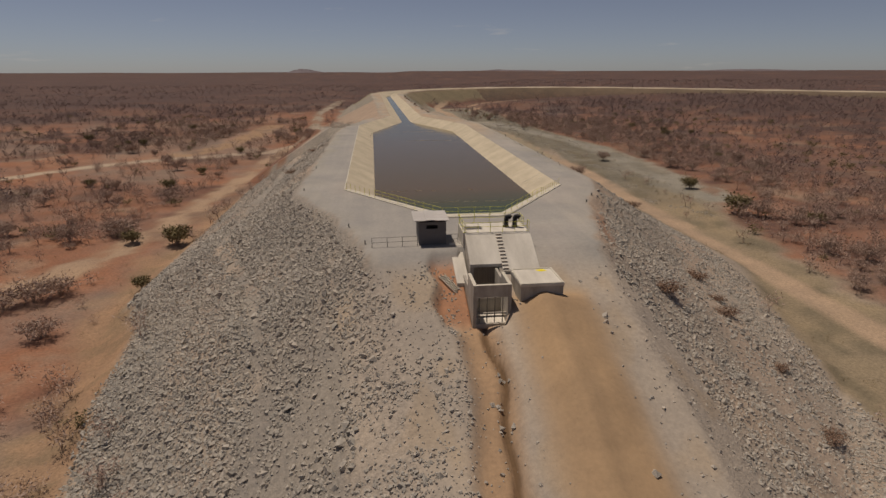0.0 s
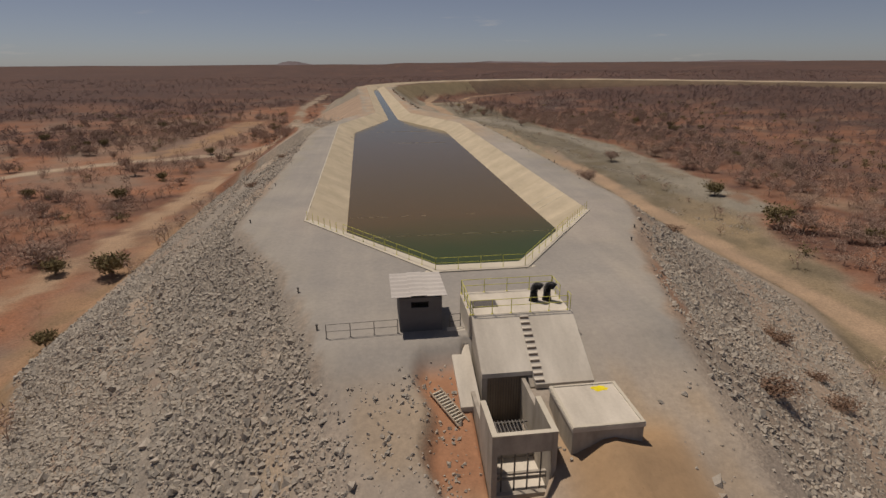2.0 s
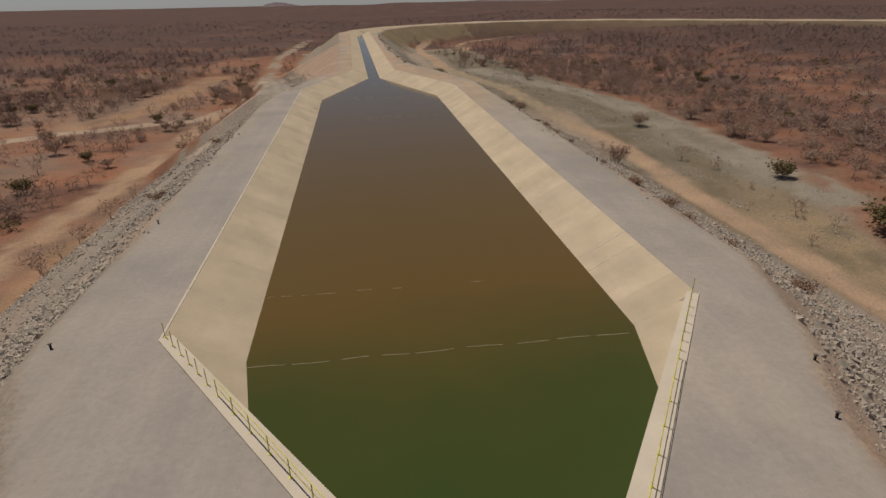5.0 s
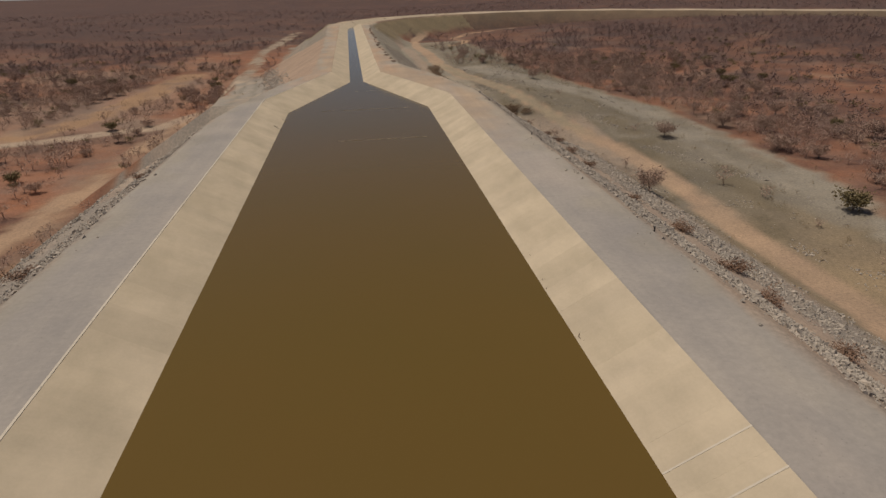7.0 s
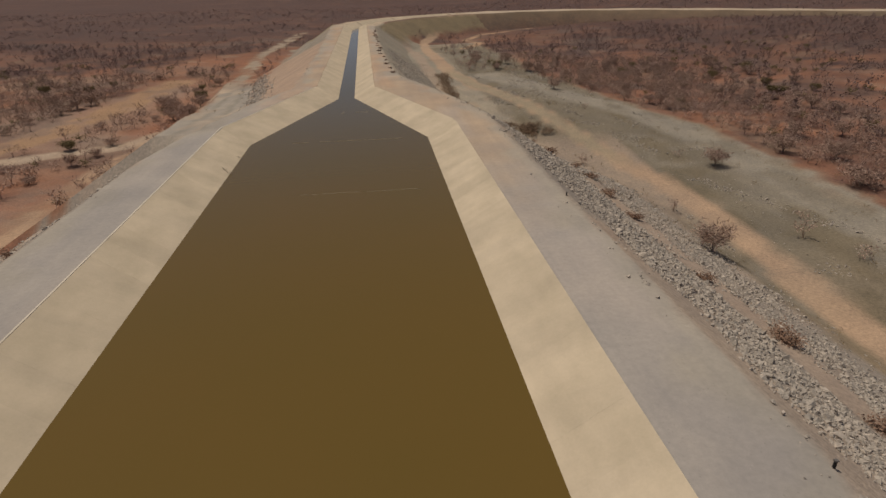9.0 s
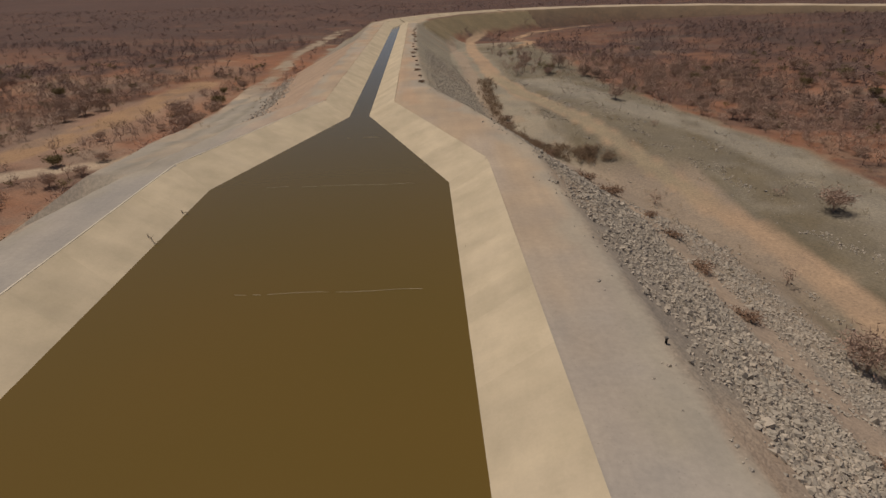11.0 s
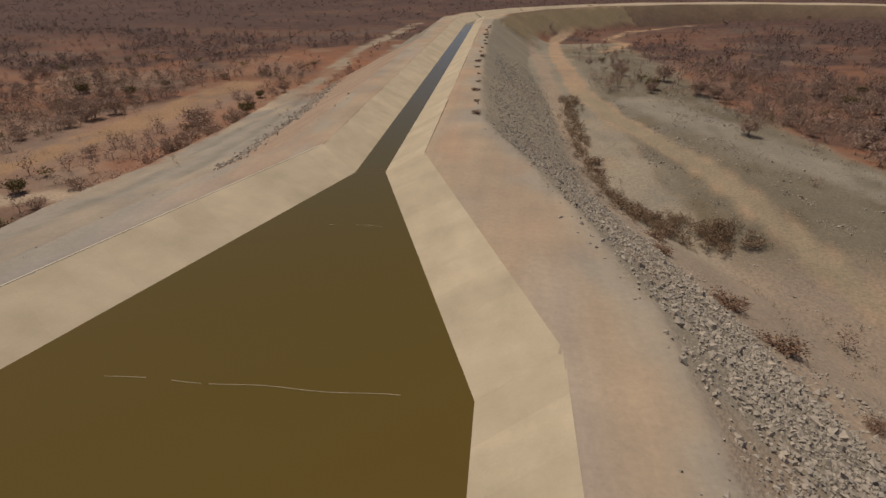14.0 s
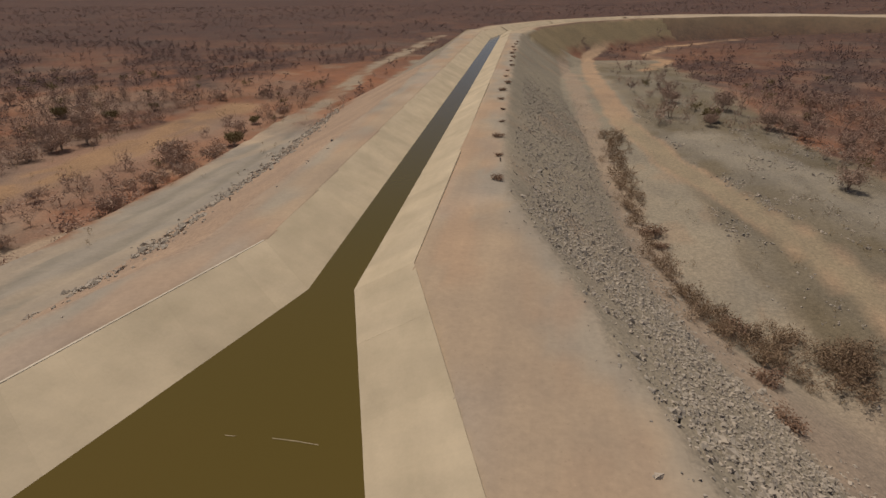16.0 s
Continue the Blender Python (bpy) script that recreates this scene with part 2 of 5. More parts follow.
def hexa(bm, bottom, top):
    """A block from four bottom and four top corners, anticlockwise seen from above."""
    lo, hi = [bm.verts.new(p) for p in bottom], [bm.verts.new(p) for p in top]
    bm.faces.new(lo[::-1])
    bm.faces.new(hi)
    for i in range(4):
        bm.faces.new((lo[i], lo[(i + 1) % 4], hi[(i + 1) % 4], hi[i]))
    return bm


def thing(name, at, label, category, group="", kind=""):
    ob = new(name)
    ob.empty_display_size = 0.2
    ob.location = at
    return tagged(ob, label, category, group, kind)


# ---- the lie of the land: z as a function of x, y (metres; basin axis on x = 0) ----
def vnoise(x, y, seed=0):
    """Smooth value noise in 0..1 over a unit grid."""
    xi, yi = np.floor(x), np.floor(y)
    fx, fy = x - xi, y - yi
    fx, fy = fx * fx * (3 - 2 * fx), fy * fy * (3 - 2 * fy)

    def h(i, j):
        v = np.sin(i * 127.1 + j * 311.7 + seed * 74.7) * 43758.5453
        return v - np.floor(v)
    a, b, c, d = h(xi, yi), h(xi + 1, yi), h(xi, yi + 1), h(xi + 1, yi + 1)
    return (a * (1 - fx) + b * fx) * (1 - fy) + (c * (1 - fx) + d * fx) * fy


def fbm(x, y, octaves=4, seed=0):
    s, amp, tot = 0.0, 1.0, 0.0
    for k in range(octaves):
        s = s + amp * vnoise(x * 2**k + 17.3 * k, y * 2**k - 9.1 * k, seed + k)
        tot += amp
        amp *= 0.5
    return s / tot


def step(a, b, v):
    u = np.clip((v - a) / (b - a), 0, 1)
    return u * u * (3 - 2 * u)


# outer edge of the crest, left and right of the axis, along y
CREST_L = ((-120, 6), (-60, 8.5), (-41, 9.8), (-30, 12.0), (-23, 14.0), (-17.6, 15.8), (-4, 22.2), (2, 22.6), (80, 22.2), (98, 19.6), (115, 15.6), (130, 10.6), (200, 11.5), (335, 15.5))
CREST_R = ((-120, 9), (-60, 9.6), (-46, 10.0), (-36.5, 10.0), (-31, 10.6), (-12, 16.2), (-7, 19.0), (3, 22.3), (100, 21.4), (112, 18.9), (120, 16.8), (126, 15.3), (131, 13.7), (137, 11.8), (143, 10.3), (156, 9.3), (176, 8.4), (213, 7.5), (252, 6.9), (335, 6.4))
# gravel ramp that leaves the left crest and falls to the plain: y, x, z
RAMP = ((78, -19.5, 0.0), (95, -21.0, -0.6), (112, -23.5, -2.4), (126, -26.0, -4.3), (138, -27.5, -5.6), (152, -30.0, -7.1), (172, -32.5, -8.6), (190, -36.0, -10.2), (240, -44.0, -13.0))
# centre line of the feeder canal, which bends to the right far away
CANAL = ((-0.75, 129), (-3.4, 318), (2, 352), (22, 390), (60, 425), (105, 445), (150, 448), (200, 430), (245, 395), (300, 345), (350, 302), (430, 240), (620, 100), (1100, -200))


def from_line(x, y, line):
    """Distance from a polyline, and the distance run along it."""
    best = np.full(np.shape(x), 1e9)
    run = np.zeros(np.shape(x))
    s = 0.0
    for (x0, y0), (x1, y1) in zip(line[:-1], line[1:]):
        dx, dy = x1 - x0, y1 - y0
        n = math.hypot(dx, dy)
        u = np.clip(((x - x0) * dx + (y - y0) * dy) / (n * n), 0, 1)
        d = np.hypot(x - x0 - u * dx, y - y0 - u * dy)
        run = np.where(d < best, s + u * n, run)
        best = np.minimum(best, d)
        s += n
    return best, run


def natural(x, y):
    z = -16.2 + 5.5 * step(90, 420, y) + 1.2 * step(30, 150, np.abs(x)) + 8.0 * step(110, 290, x) * step(90, 280, y)
    # low rise beside the right bank, and a slight hollow before the left one
    z = z + 5.2 * step(105, 165, y) * step(0, 10, x) * (1 - step(40, 98, x)) * (1 - step(240, 330, y))
    z = z - (0.9 * (1 - step(60, 120, y)) + 0.8 * (1 - step(-10, 30, y))) * step(-30, -45, x)
    z = z + 1.6 * (fbm(x / 60, y / 60, 3, 3) - 0.5) + 0.35 * (fbm(x / 5, y / 5, 2, 9) - 0.5)
    far = np.hypot(x, y - 100)
    return z + 10 * (fbm(x / 420, y / 420, 3, 5) - 0.5) * step(300, 1500, far) - 3 * step(600, 2500, far)


def drop(d, x):
    """How far an embankment's side lies below its crest, d metres outside the edge."""
    left = np.interp(d, (0, 10.3, 12.4, 60), (0, 6.9, 7.5, 39.0))
    right = np.interp(d, (0, 14, 17, 29, 60), (0, 9.6, 10.8, 16.2, 33.0))
    return np.where(x < 0, left, right)


def land(x, y):
    x, y = np.asarray(x, float), np.asarray(y, float)
    nat = natural(x, y)
    ys = np.minimum(y, 335)
    hw = np.where(x < 0, np.interp(ys, [p[0] for p in CREST_L], [p[1] for p in CREST_L]), np.interp(ys, [p[0] for p in CREST_R], [p[1] for p in CREST_R]))
    top = np.where(y < -30, -0.30 * (-30 - y), 0.0)
    top = np.where(y < -62, -9.6 - 0.22 * (-62 - y), top)
    rough = (fbm(x / 3.1, y / 3.1, 3, 21) - 0.5) * 0.5 + (fbm(x / 9, y / 9, 2, 31) - 0.5) * 0.9
    d = np.abs(x) - hw + rough * 0.8 * step(0, 2, np.abs(x) - hw)
    bank = top - drop(d * np.where(x < 0, 0.98 - 0.10 * step(-8, -28, y), 0.98), x) + rough * 0.35 * step(0.3, 2.5, np.abs(x) - hw)
    ry, rx, rz = (np.array([p[k] for p in RAMP]) for k in range(3))
    cx, cz = np.interp(y, ry, rx), np.interp(y, ry, rz)
    inner = cx + 4.5
    share = np.clip((-hw - x) / np.maximum(-hw - inner, 0.5), 0, 1)
    ramp = np.where(x > inner, cz * share, np.where(x > cx - 4.5, cz, cz - 0.62 * (cx - 4.5 - x)))
    bank = np.where((x < -hw) & (y > 95) & (y < 240), ramp + rough * 0.12 * step(0.3, 2.5, np.abs(x) - hw), bank)
    bank = np.where(y > 335, -99, bank)
    dc, run = from_line(x, y, CANAL)
    feeder = -drop((dc - 12) * 0.95, np.ones_like(dc)) + rough * 0.3 * step(0.5, 3, dc - 12)
    feeder = np.where((run < 190) | (run > 330), -99.0, feeder)
    z = np.maximum(np.maximum(bank, feeder), nat)
    return z


# top edges of the lining and its water line, left and right, from the head wall to the canal's bend
TOP_L = ((-15.95, -1.0), (-16.65, 96.5), (-6.35, 130.2), (-9.0, 335.0))
WET_L = ((-11.7, -1.0), (-12.54, 94.0), (-2.2, 127.2), (-5.05, 335.0))
TOP_R = ((15.95, -1.0), (16.1, 95.8), (4.85, 128.2), (2.2, 335.0))
WET_R = ((12.1, -1.0), (11.96, 94.1), (0.85, 127.6), (-1.75, 335.0))
HEAD = ((-15.4, -0.8), (-3.5, -17.0), (3.5, -17.0), (15.4, -0.8))


def lining_side(x, y):
    """How far a place lies inside the lining's top edge (negative: outside)."""
    left = np.interp(y, [-18.0] + [p[1] for p in TOP_L], [-3.6] + [p[0] for p in TOP_L])
    right = np.interp(y, [-18.0] + [p[1] for p in TOP_R], [3.6] + [p[0] for p in TOP_R])
    return np.where((y > -18.0) & (y < 335), np.minimum(x - left, right - x), -1.0)


LEFT_ROAD = ((-240, 20), (-180, 62), (-126, 102), (-108, 123), (-89, 139), (-71, 146), (-54, 154), (-44, 174), (-42, 200))
LEFT_LANE = ((-42, 200), (-45, 240), (-50, 310), (-42, 440))
LEFT_TRACK = ((-92, -70), (-76, -10), (-67, 15), (-62, 27), (-58.5, 43), (-57, 70), (-54.5, 90), (-53.5, 118), (-51, 140), (-47, 162))
LEFT_CUT = ((-88, 148), (-80, 159), (-75, 176), (-73, 188), (-71, 212), (-68, 242))
RIGHT_ROAD = ((55.5, -90), (53, -23), (53.5, 20), (55, 60), (56.8, 98), (55.5, 112), (50.5, 130), (46, 150), (40.5, 168), (34.5, 187), (30.2, 215), (29, 260), (30.5, 300), (33, 342), (48, 394), (77, 421), (112, 444), (220, 474))
RIGHT_PALE = ((78, 55), (79, 110), (79, 130), (73, 150), (60, 170), (50, 187), (43, 202))
# where the gravel flats end and the scrub begins on the right: y, x
SCRUB_EDGE = ((-90, 60), (5, 62.5), (20, 66), (36, 68), (52, 76), (77, 81), (112, 83), (145, 84), (160, 75), (185, 69), (205, 60), (330, 60))
RIGHT_SPUR = ((48, 300), (62, 330), (58, 352), (75, 385), (110, 410))


def spacing():
    def grow(start, end, step0, ratio):
        out, v, s = [], start, step0
        while abs(v - start) < abs(end - start):
            s *= ratio
            v += s if end > start else -s
            out.append(v)
        return out
    fine = list(np.arange(-40, 40.01, 0.6)) + list(np.arange(-7.9, -1.0, 0.2) + 0.01)
    xr = list(np.arange(41.2, 130, 1.7))
    xr += grow(xr[-1], 4700, 1.5, 1.11)
    xs = sorted([-v for v in xr] + fine + xr + [-15.95, -15.9, 15.9, 15.95])
    yl = list(np.arange(-84, 0, 0.6)) + list(np.arange(0, 235, 1.5)) + list(np.arange(235, 430, 2.0)) + list(np.arange(430, 720, 5.0))
    ys = sorted(grow(-84, -700, 0.8, 1.18) + yl + grow(yl[-1], 4700, 6, 1.09))
    return np.array(xs), np.array(ys)


def gully_x(y):
    return np.interp(y, (-85, -54, -42), (-5.4, -4.1, -3.4)) + 0.25 * np.sin(y * 0.5)


def trench_x(y):
    return gully_x(y) + 1.0 + 0.25 * np.sin(y * 0.8)


def heap_x(y):
    return np.interp(y, (-85, -60, -40), (2.2, 2.6, 3.2))


def ground_height(x, y):
    z = land(x, y)
    # gully, its trench and the sand heap before the outlet
    gx = gully_x(y)
    g = step(-33, -41, y) * step(-100, -80, y)
    z = z - 0.8 * g * np.exp(-((x - gx - 0.2) / 1.6) ** 4)
    z = z - 0.55 * g * np.exp(-((x - trench_x(y)) / 0.35) ** 2)
    heap = step(-36.9, -39.4, y) * np.exp(-(np.abs(x - heap_x(y)) / 3.5) ** 2.4)
    z = z + heap * (1.05 + 0.45 * np.exp(-((y + 41.5) / 4.0) ** 2) + 0.5 * np.exp(-((x - heap_x(y) + 0.9) / 0.9) ** 2) + 1.2 * (fbm(x / 4, y / 4, 3, 44) - 0.5))
    pit = step(-6.9, -5.7, x + 0.3 * np.sin(y * 1.3)) * np.where(x < -0.5, 1, 0) * step(-30.0, -31.4, y) * step(-41.5, -39.0, y)
    z = z + pit * (np.minimum(z, -0.36 * (-28.6 - y) - 0.1 + 0.25 * (fbm(x / 1.5, y / 1.5, 2, 47) - 0.5)) - z)
    z = np.where((x > -3.5) & (x < -0.5) & (y > -39.2) & (y < -30.6), -6.0, z)
    z = np.where((x >= -0.5) & (x < 3.2) & (y > -34.0) & (y < -30.6), -4.0, z)
    # ruts and a low windrow on the ramp down the left bank
    ramp_off = x - np.interp(y, [p[0] for p in RAMP], [p[1] for p in RAMP])
    on = (1 - step(4.6, 6.2, np.abs(ramp_off))) * step(108, 120, y) * (1 - step(220, 240, y))
    z = z + on * (0.5 * (fbm(x / 1.6, y / 7, 3, 48) - 0.5) + 0.45 * np.exp(-((ramp_off + 4.9) / 0.7) ** 2) - 0.22 * np.exp(-((ramp_off - 1.7) / 0.6) ** 2))
    # the land dips under the lining of basin and canal
    side = lining_side(x, y)
    deep = side * np.where(y > 95, 0.95, np.where(y < -1, 0.82, 1.0))
    lap = np.where(y > 94, 0.08, 0.0)
    z = np.where((deep > lap + 0.01) & (y >= -1), np.minimum(z, -(deep - lap) / 1.65 - 0.22), z)
    z = np.where((deep > 0.5) & (y < -1), -6.0, z)
    dc, run = from_line(x, y, CANAL)
    z = np.where((run > 200) & (run < 322) & (dc < 5.6), -(5.6 - dc) / 1.65 - 0.25, z)
    return np.maximum(z, -60)


def clumps(x, y):
    """Where the scrub stands together, in 0..1."""
    apron = step(-78, -70, x) * (1 - step(-44, -38, x)) * step(140, 160, y) * (1 - step(235, 255, y))
    east = (1 - 0.75 * step(0.60, 0.68, fbm(x / 20, y / 14, 3, 64))) * step(62, 70, x) * step(-60, -30, y) * (1 - step(300, 340, y))
    gaps = step(0.40, 0.54, fbm(x / 11, y / 11, 3, 62))
    return np.maximum(step(0.36, 0.54, fbm(x / 34, y / 34, 3, 61)) * (0.30 + 0.70 * gaps), east * (0.55 + 0.45 * gaps)) * (1 - 0.6 * apron)


def shoulder(x, y, d):
    """The strip of bare red soil just outside the right crest, in 0..1."""
    return np.exp(-((d - 1.3) / 0.9) ** 2) * step(-30, -25, y) * (1 - step(-10, -5, y)) * np.where(x > 0, 1.0, 0.0)


def paint(x, y):
    """Surface colour by zone (r, g, b, wildness), the cover of scrub and the share of rubble."""
    hw = np.where(x < 0, np.interp(y, [p[0] for p in CREST_L], [p[1] for p in CREST_L]), np.interp(y, [p[0] for p in CREST_R], [p[1] for p in CREST_R]))
    wob = (fbm(x / 4, y / 4, 3, 70) - 0.5) * 2
    d = np.abs(x) - hw + wob * 1.0
    n = x.shape
    col = np.zeros((*n, 3))

    def lay(c, m):
        col[...] = col * (1 - m[..., None]) + np.array(c) * m[..., None]
    lay((0.30, 0.22, 0.15), np.ones(n))
    slope = step(-0.4, 0.6, d)
    past = x - np.interp(y, [p[0] for p in SCRUB_EDGE], [p[1] for p in SCRUB_EDGE])
    foot = 4 * step(-10, -35, y)
    wild = np.where(x > 0, step(-3, 3, past + 3 * wob), np.where(y < 95, step(24, 26.5, d - foot + 1.5 * wob), step(19, 24, d + 4 * wob)))
    wild = np.where(y > 335, 1.0, wild)
    # crest: pale gravel, further on a pinkish dirt
    lay((0.328, 0.313, 0.291), 1 - slope)
    lay((0.40, 0.322, 0.243), (1 - slope) * step(75, 112, y + 12 * wob + np.where(x < 0, -22, 26)))
    lay((0.40, 0.362, 0.322), (1 - slope) * step(0.45, 0.7, fbm(x / 7, y / 16, 3, 81)) * 0.5)
    lay((0.335, 0.315, 0.27), (1 - slope) * step(-3.2, -0.8, d + 2.2 * wob) * np.where(y > 20, 0.75, 0.3))
    lay((0.43, 0.285, 0.195), (1 - slope) * step(0.54, 0.66, fbm(x / 3.5, y / 12, 3, 82)) * step(100, 125, y) * 0.35)
    # embankment sides
    # soil colour taken darker to deepen the shade between the stones
    lay((0.295, 0.268, 0.232), slope * (1 - wild))
    lay((0.37, 0.312, 0.252), slope * np.where(x > 0, 1.0, 0.0) * (1 - step(5, 20, y)) * (1 - wild) * 0.8)
    lay((0.365, 0.215, 0.14), shoulder(x, y, d) * 0.8)
    lay((0.42, 0.35, 0.28), slope * (1 - wild) * step(0.5, 0.62, fbm(x / 6, y / 11, 3, 83)) * 0.7)
    lay((0.315, 0.29, 0.228), slope * step(70, 110, y) * (1 - wild) * np.where(x > 0, 0.75, 0.0))
    lay((0.26, 0.245, 0.20), slope * step(150, 210, y) * (1 - wild) * 0.7)
    lay((0.36, 0.235, 0.155), slope * (1 - wild) * step(0.60, 0.68, fbm(x / 5, y / 7, 3, 84)) * 0.22)
    lay((0.38, 0.30, 0.235), step(13, 14.5, d) * (1 - step(17, 18.5, d)) * np.where(x > 0, 0.6, 0.3))
    ry, rx = np.array([p[0] for p in RAMP]), np.array([p[1] for p in RAMP])
    off_ramp = np.abs(x - np.interp(y, ry, rx)) + wob * 0.8
    onramp = (1 - step(4.2, 5.4, off_ramp)) * step(92, 100, y) * (1 - step(195, 240, y))
    lay((0.40, 0.30, 0.225), slope * step(95, 110, y) * (1 - step(238, 250, y)) * np.where((x < 0) & (x > np.interp(y, ry, rx)), 0.85, 0.0))
    lay((0.31, 0.288, 0.25), onramp)
    lay((0.25, 0.235, 0.20), onramp * (1 - step(0.3, 0.9, np.abs(off_ramp - 1.7 - 1.5 * wob))) * 0.85)
    lay((0.37, 0.315, 0.25), onramp * step(0.5, 0.62, fbm(x / 3, y / 14, 3, 88)) * 0.7)
    wild = wild * (1 - onramp)
    # sand and weeds at the foot on the left
    sand = step(23.5, 25.5, d - foot) * (1 - step(28, 35, d - foot + 4 * wob)) * np.where(x < 0, 1, 0) * (1 - step(50, 95, y))
    lay((0.365, 0.24, 0.148), sand)
    lay((0.255, 0.19, 0.118), sand * step(0.47, 0.58, fbm(x / 3, y / 4, 3, 90)) * 0.75)
    # paler, greyer soil far out on the left
    pale = step(-38, -60, x) * step(110, 170, y) * (1 - step(220, 310, y)) * step(-230, -150, x) * step(0.44, 0.60, fbm(x / 26, y / 40, 3, 93))
    lay((0.32, 0.25, 0.20), pale * wild)
    wild = wild * (1 - 0.45 * pale)
    wild = wild * (1 - 0.8 * sand)
    # gravel flats at the foot on the right, weedy at first, sandy beside the bank further on
    flat = step(25.5, 28.5, d + wob) * (1 - step(-4, 3, past + 4 * wob)) * np.where(x > 0, 1, 0) * (1 - step(300, 340, y))
    lay((0.285, 0.228, 0.152), flat)
    lay((0.192, 0.173, 0.133), flat * step(40, 85, y))
    lay((0.232, 0.214, 0.174), flat * step(0.48, 0.6, fbm(x / 9, y / 14, 3, 85)) * (0.1 + 0.7 * step(30, 70, y)))
    lay((0.165, 0.142, 0.098), flat * step(0.53, 0.64, fbm(x / 5, y / 8, 3, 86)) * 0.7)
    lay((0.335, 0.278, 0.222), step(13, 16, d) * step(80, 100, y) * (1 - step(128, 140, y)) * np.where((x > 0) & (x < 58), 0.85, 0))
    wild = wild * (1 - 0.9 * flat)
    # the spoil tongue in front
    front = step(-31, -36, y)
    lay((0.385, 0.335, 0.28), front * (1 - step(3.0, 5.0, d)))
    lay((0.40, 0.315, 0.225), front * (1 - step(3.0, 5.0, d)) * step(0.52, 0.64, fbm(x / 4, y / 6, 3, 89)) * 0.6)
    lay((0.385, 0.262, 0.165), front * np.exp(-((x - gully_x(y) - 0.2) / 1.7) ** 4))
    lay((0.15, 0.095, 0.055), front * np.exp(-((x - trench_x(y)) / 0.26) ** 4))
    lay((0.385, 0.265, 0.16), step(-36, -38, y) * np.exp(-(np.abs(x - heap_x(y)) / 3.7) ** 6))
    lay((0.40, 0.215, 0.13), step(-6.8, -5.8, x + 0.3 * np.sin(y * 1.3)) * np.where(x < -2.5, 1, 0) * step(-40.5, -38.0, y) * (1 - step(-32.5, -30.5, y)))
    # tracks
    for line, width, c in ((LEFT_LANE, 3.0, (0.33, 0.28, 0.22)), (LEFT_ROAD, 3.0, (0.44, 0.36, 0.275)), (LEFT_TRACK, 3.4, (0.385, 0.275, 0.19)), (LEFT_CUT, 5.6, (0.345, 0.23, 0.145)),
                           (RIGHT_PALE, 6.5, (0.28, 0.262, 0.218)), (RIGHT_ROAD, 2.6, (0.405, 0.30, 0.212)), (RIGHT_SPUR, 2.6, (0.42, 0.29, 0.19))):
        dl, run = from_line(x, y, line)
        m = (1 - step(width * 0.7, width * 1.25, dl + wob * (1.0 if line in (RIGHT_ROAD, LEFT_ROAD) else 2.2))) * (1 - (0.15 if line in (RIGHT_ROAD, LEFT_ROAD) else 0.6) * step(0.48, 0.62, fbm(x / 4, y / 7, 3, 87)))
        lay(c, m)
        wild = wild * (1 - m)
    # the service road turns olive where it climbs the rise
    m = (1 - step(1.4, 2.6, from_line(x, y, RIGHT_ROAD)[0] + 0.6 * wob)) * step(112, 130, y) * (1 - step(205, 225, y))
    lay((0.315, 0.27, 0.195), m)
    dc, run = from_line(x, y, CANAL)
    m = (1 - step(9.5, 13, dc)) * np.where(run > 190, 1, 0)
    m = m * np.where(run < 334, 1, 0)
    lay((0.43, 0.36, 0.27), m)
    wild = wild * (1 - m)
    m = np.where(run < 334, 1, 0) * step(12, 13, dc) * (1 - step(22, 28, dc + 3 * wob)) * np.where(run > 190, 1, 0)
    lay((0.24, 0.20, 0.13), m)
    wild = wild * (1 - m)
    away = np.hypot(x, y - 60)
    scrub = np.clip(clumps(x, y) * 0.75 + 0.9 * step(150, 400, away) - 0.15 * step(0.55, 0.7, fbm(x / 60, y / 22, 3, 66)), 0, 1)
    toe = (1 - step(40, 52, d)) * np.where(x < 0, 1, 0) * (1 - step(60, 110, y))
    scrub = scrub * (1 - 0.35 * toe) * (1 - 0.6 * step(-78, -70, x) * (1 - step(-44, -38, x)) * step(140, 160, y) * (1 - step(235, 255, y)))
    rubble = np.clip(slope * (1 - wild) * (1 - onramp) + 0.25 * front, 0, 1) * (1 - step(-36, -38, y) * np.exp(-(np.abs(x - heap_x(y)) / 3.9) ** 6))
    return np.concatenate([col, wild[..., None]], -1), scrub, rubble


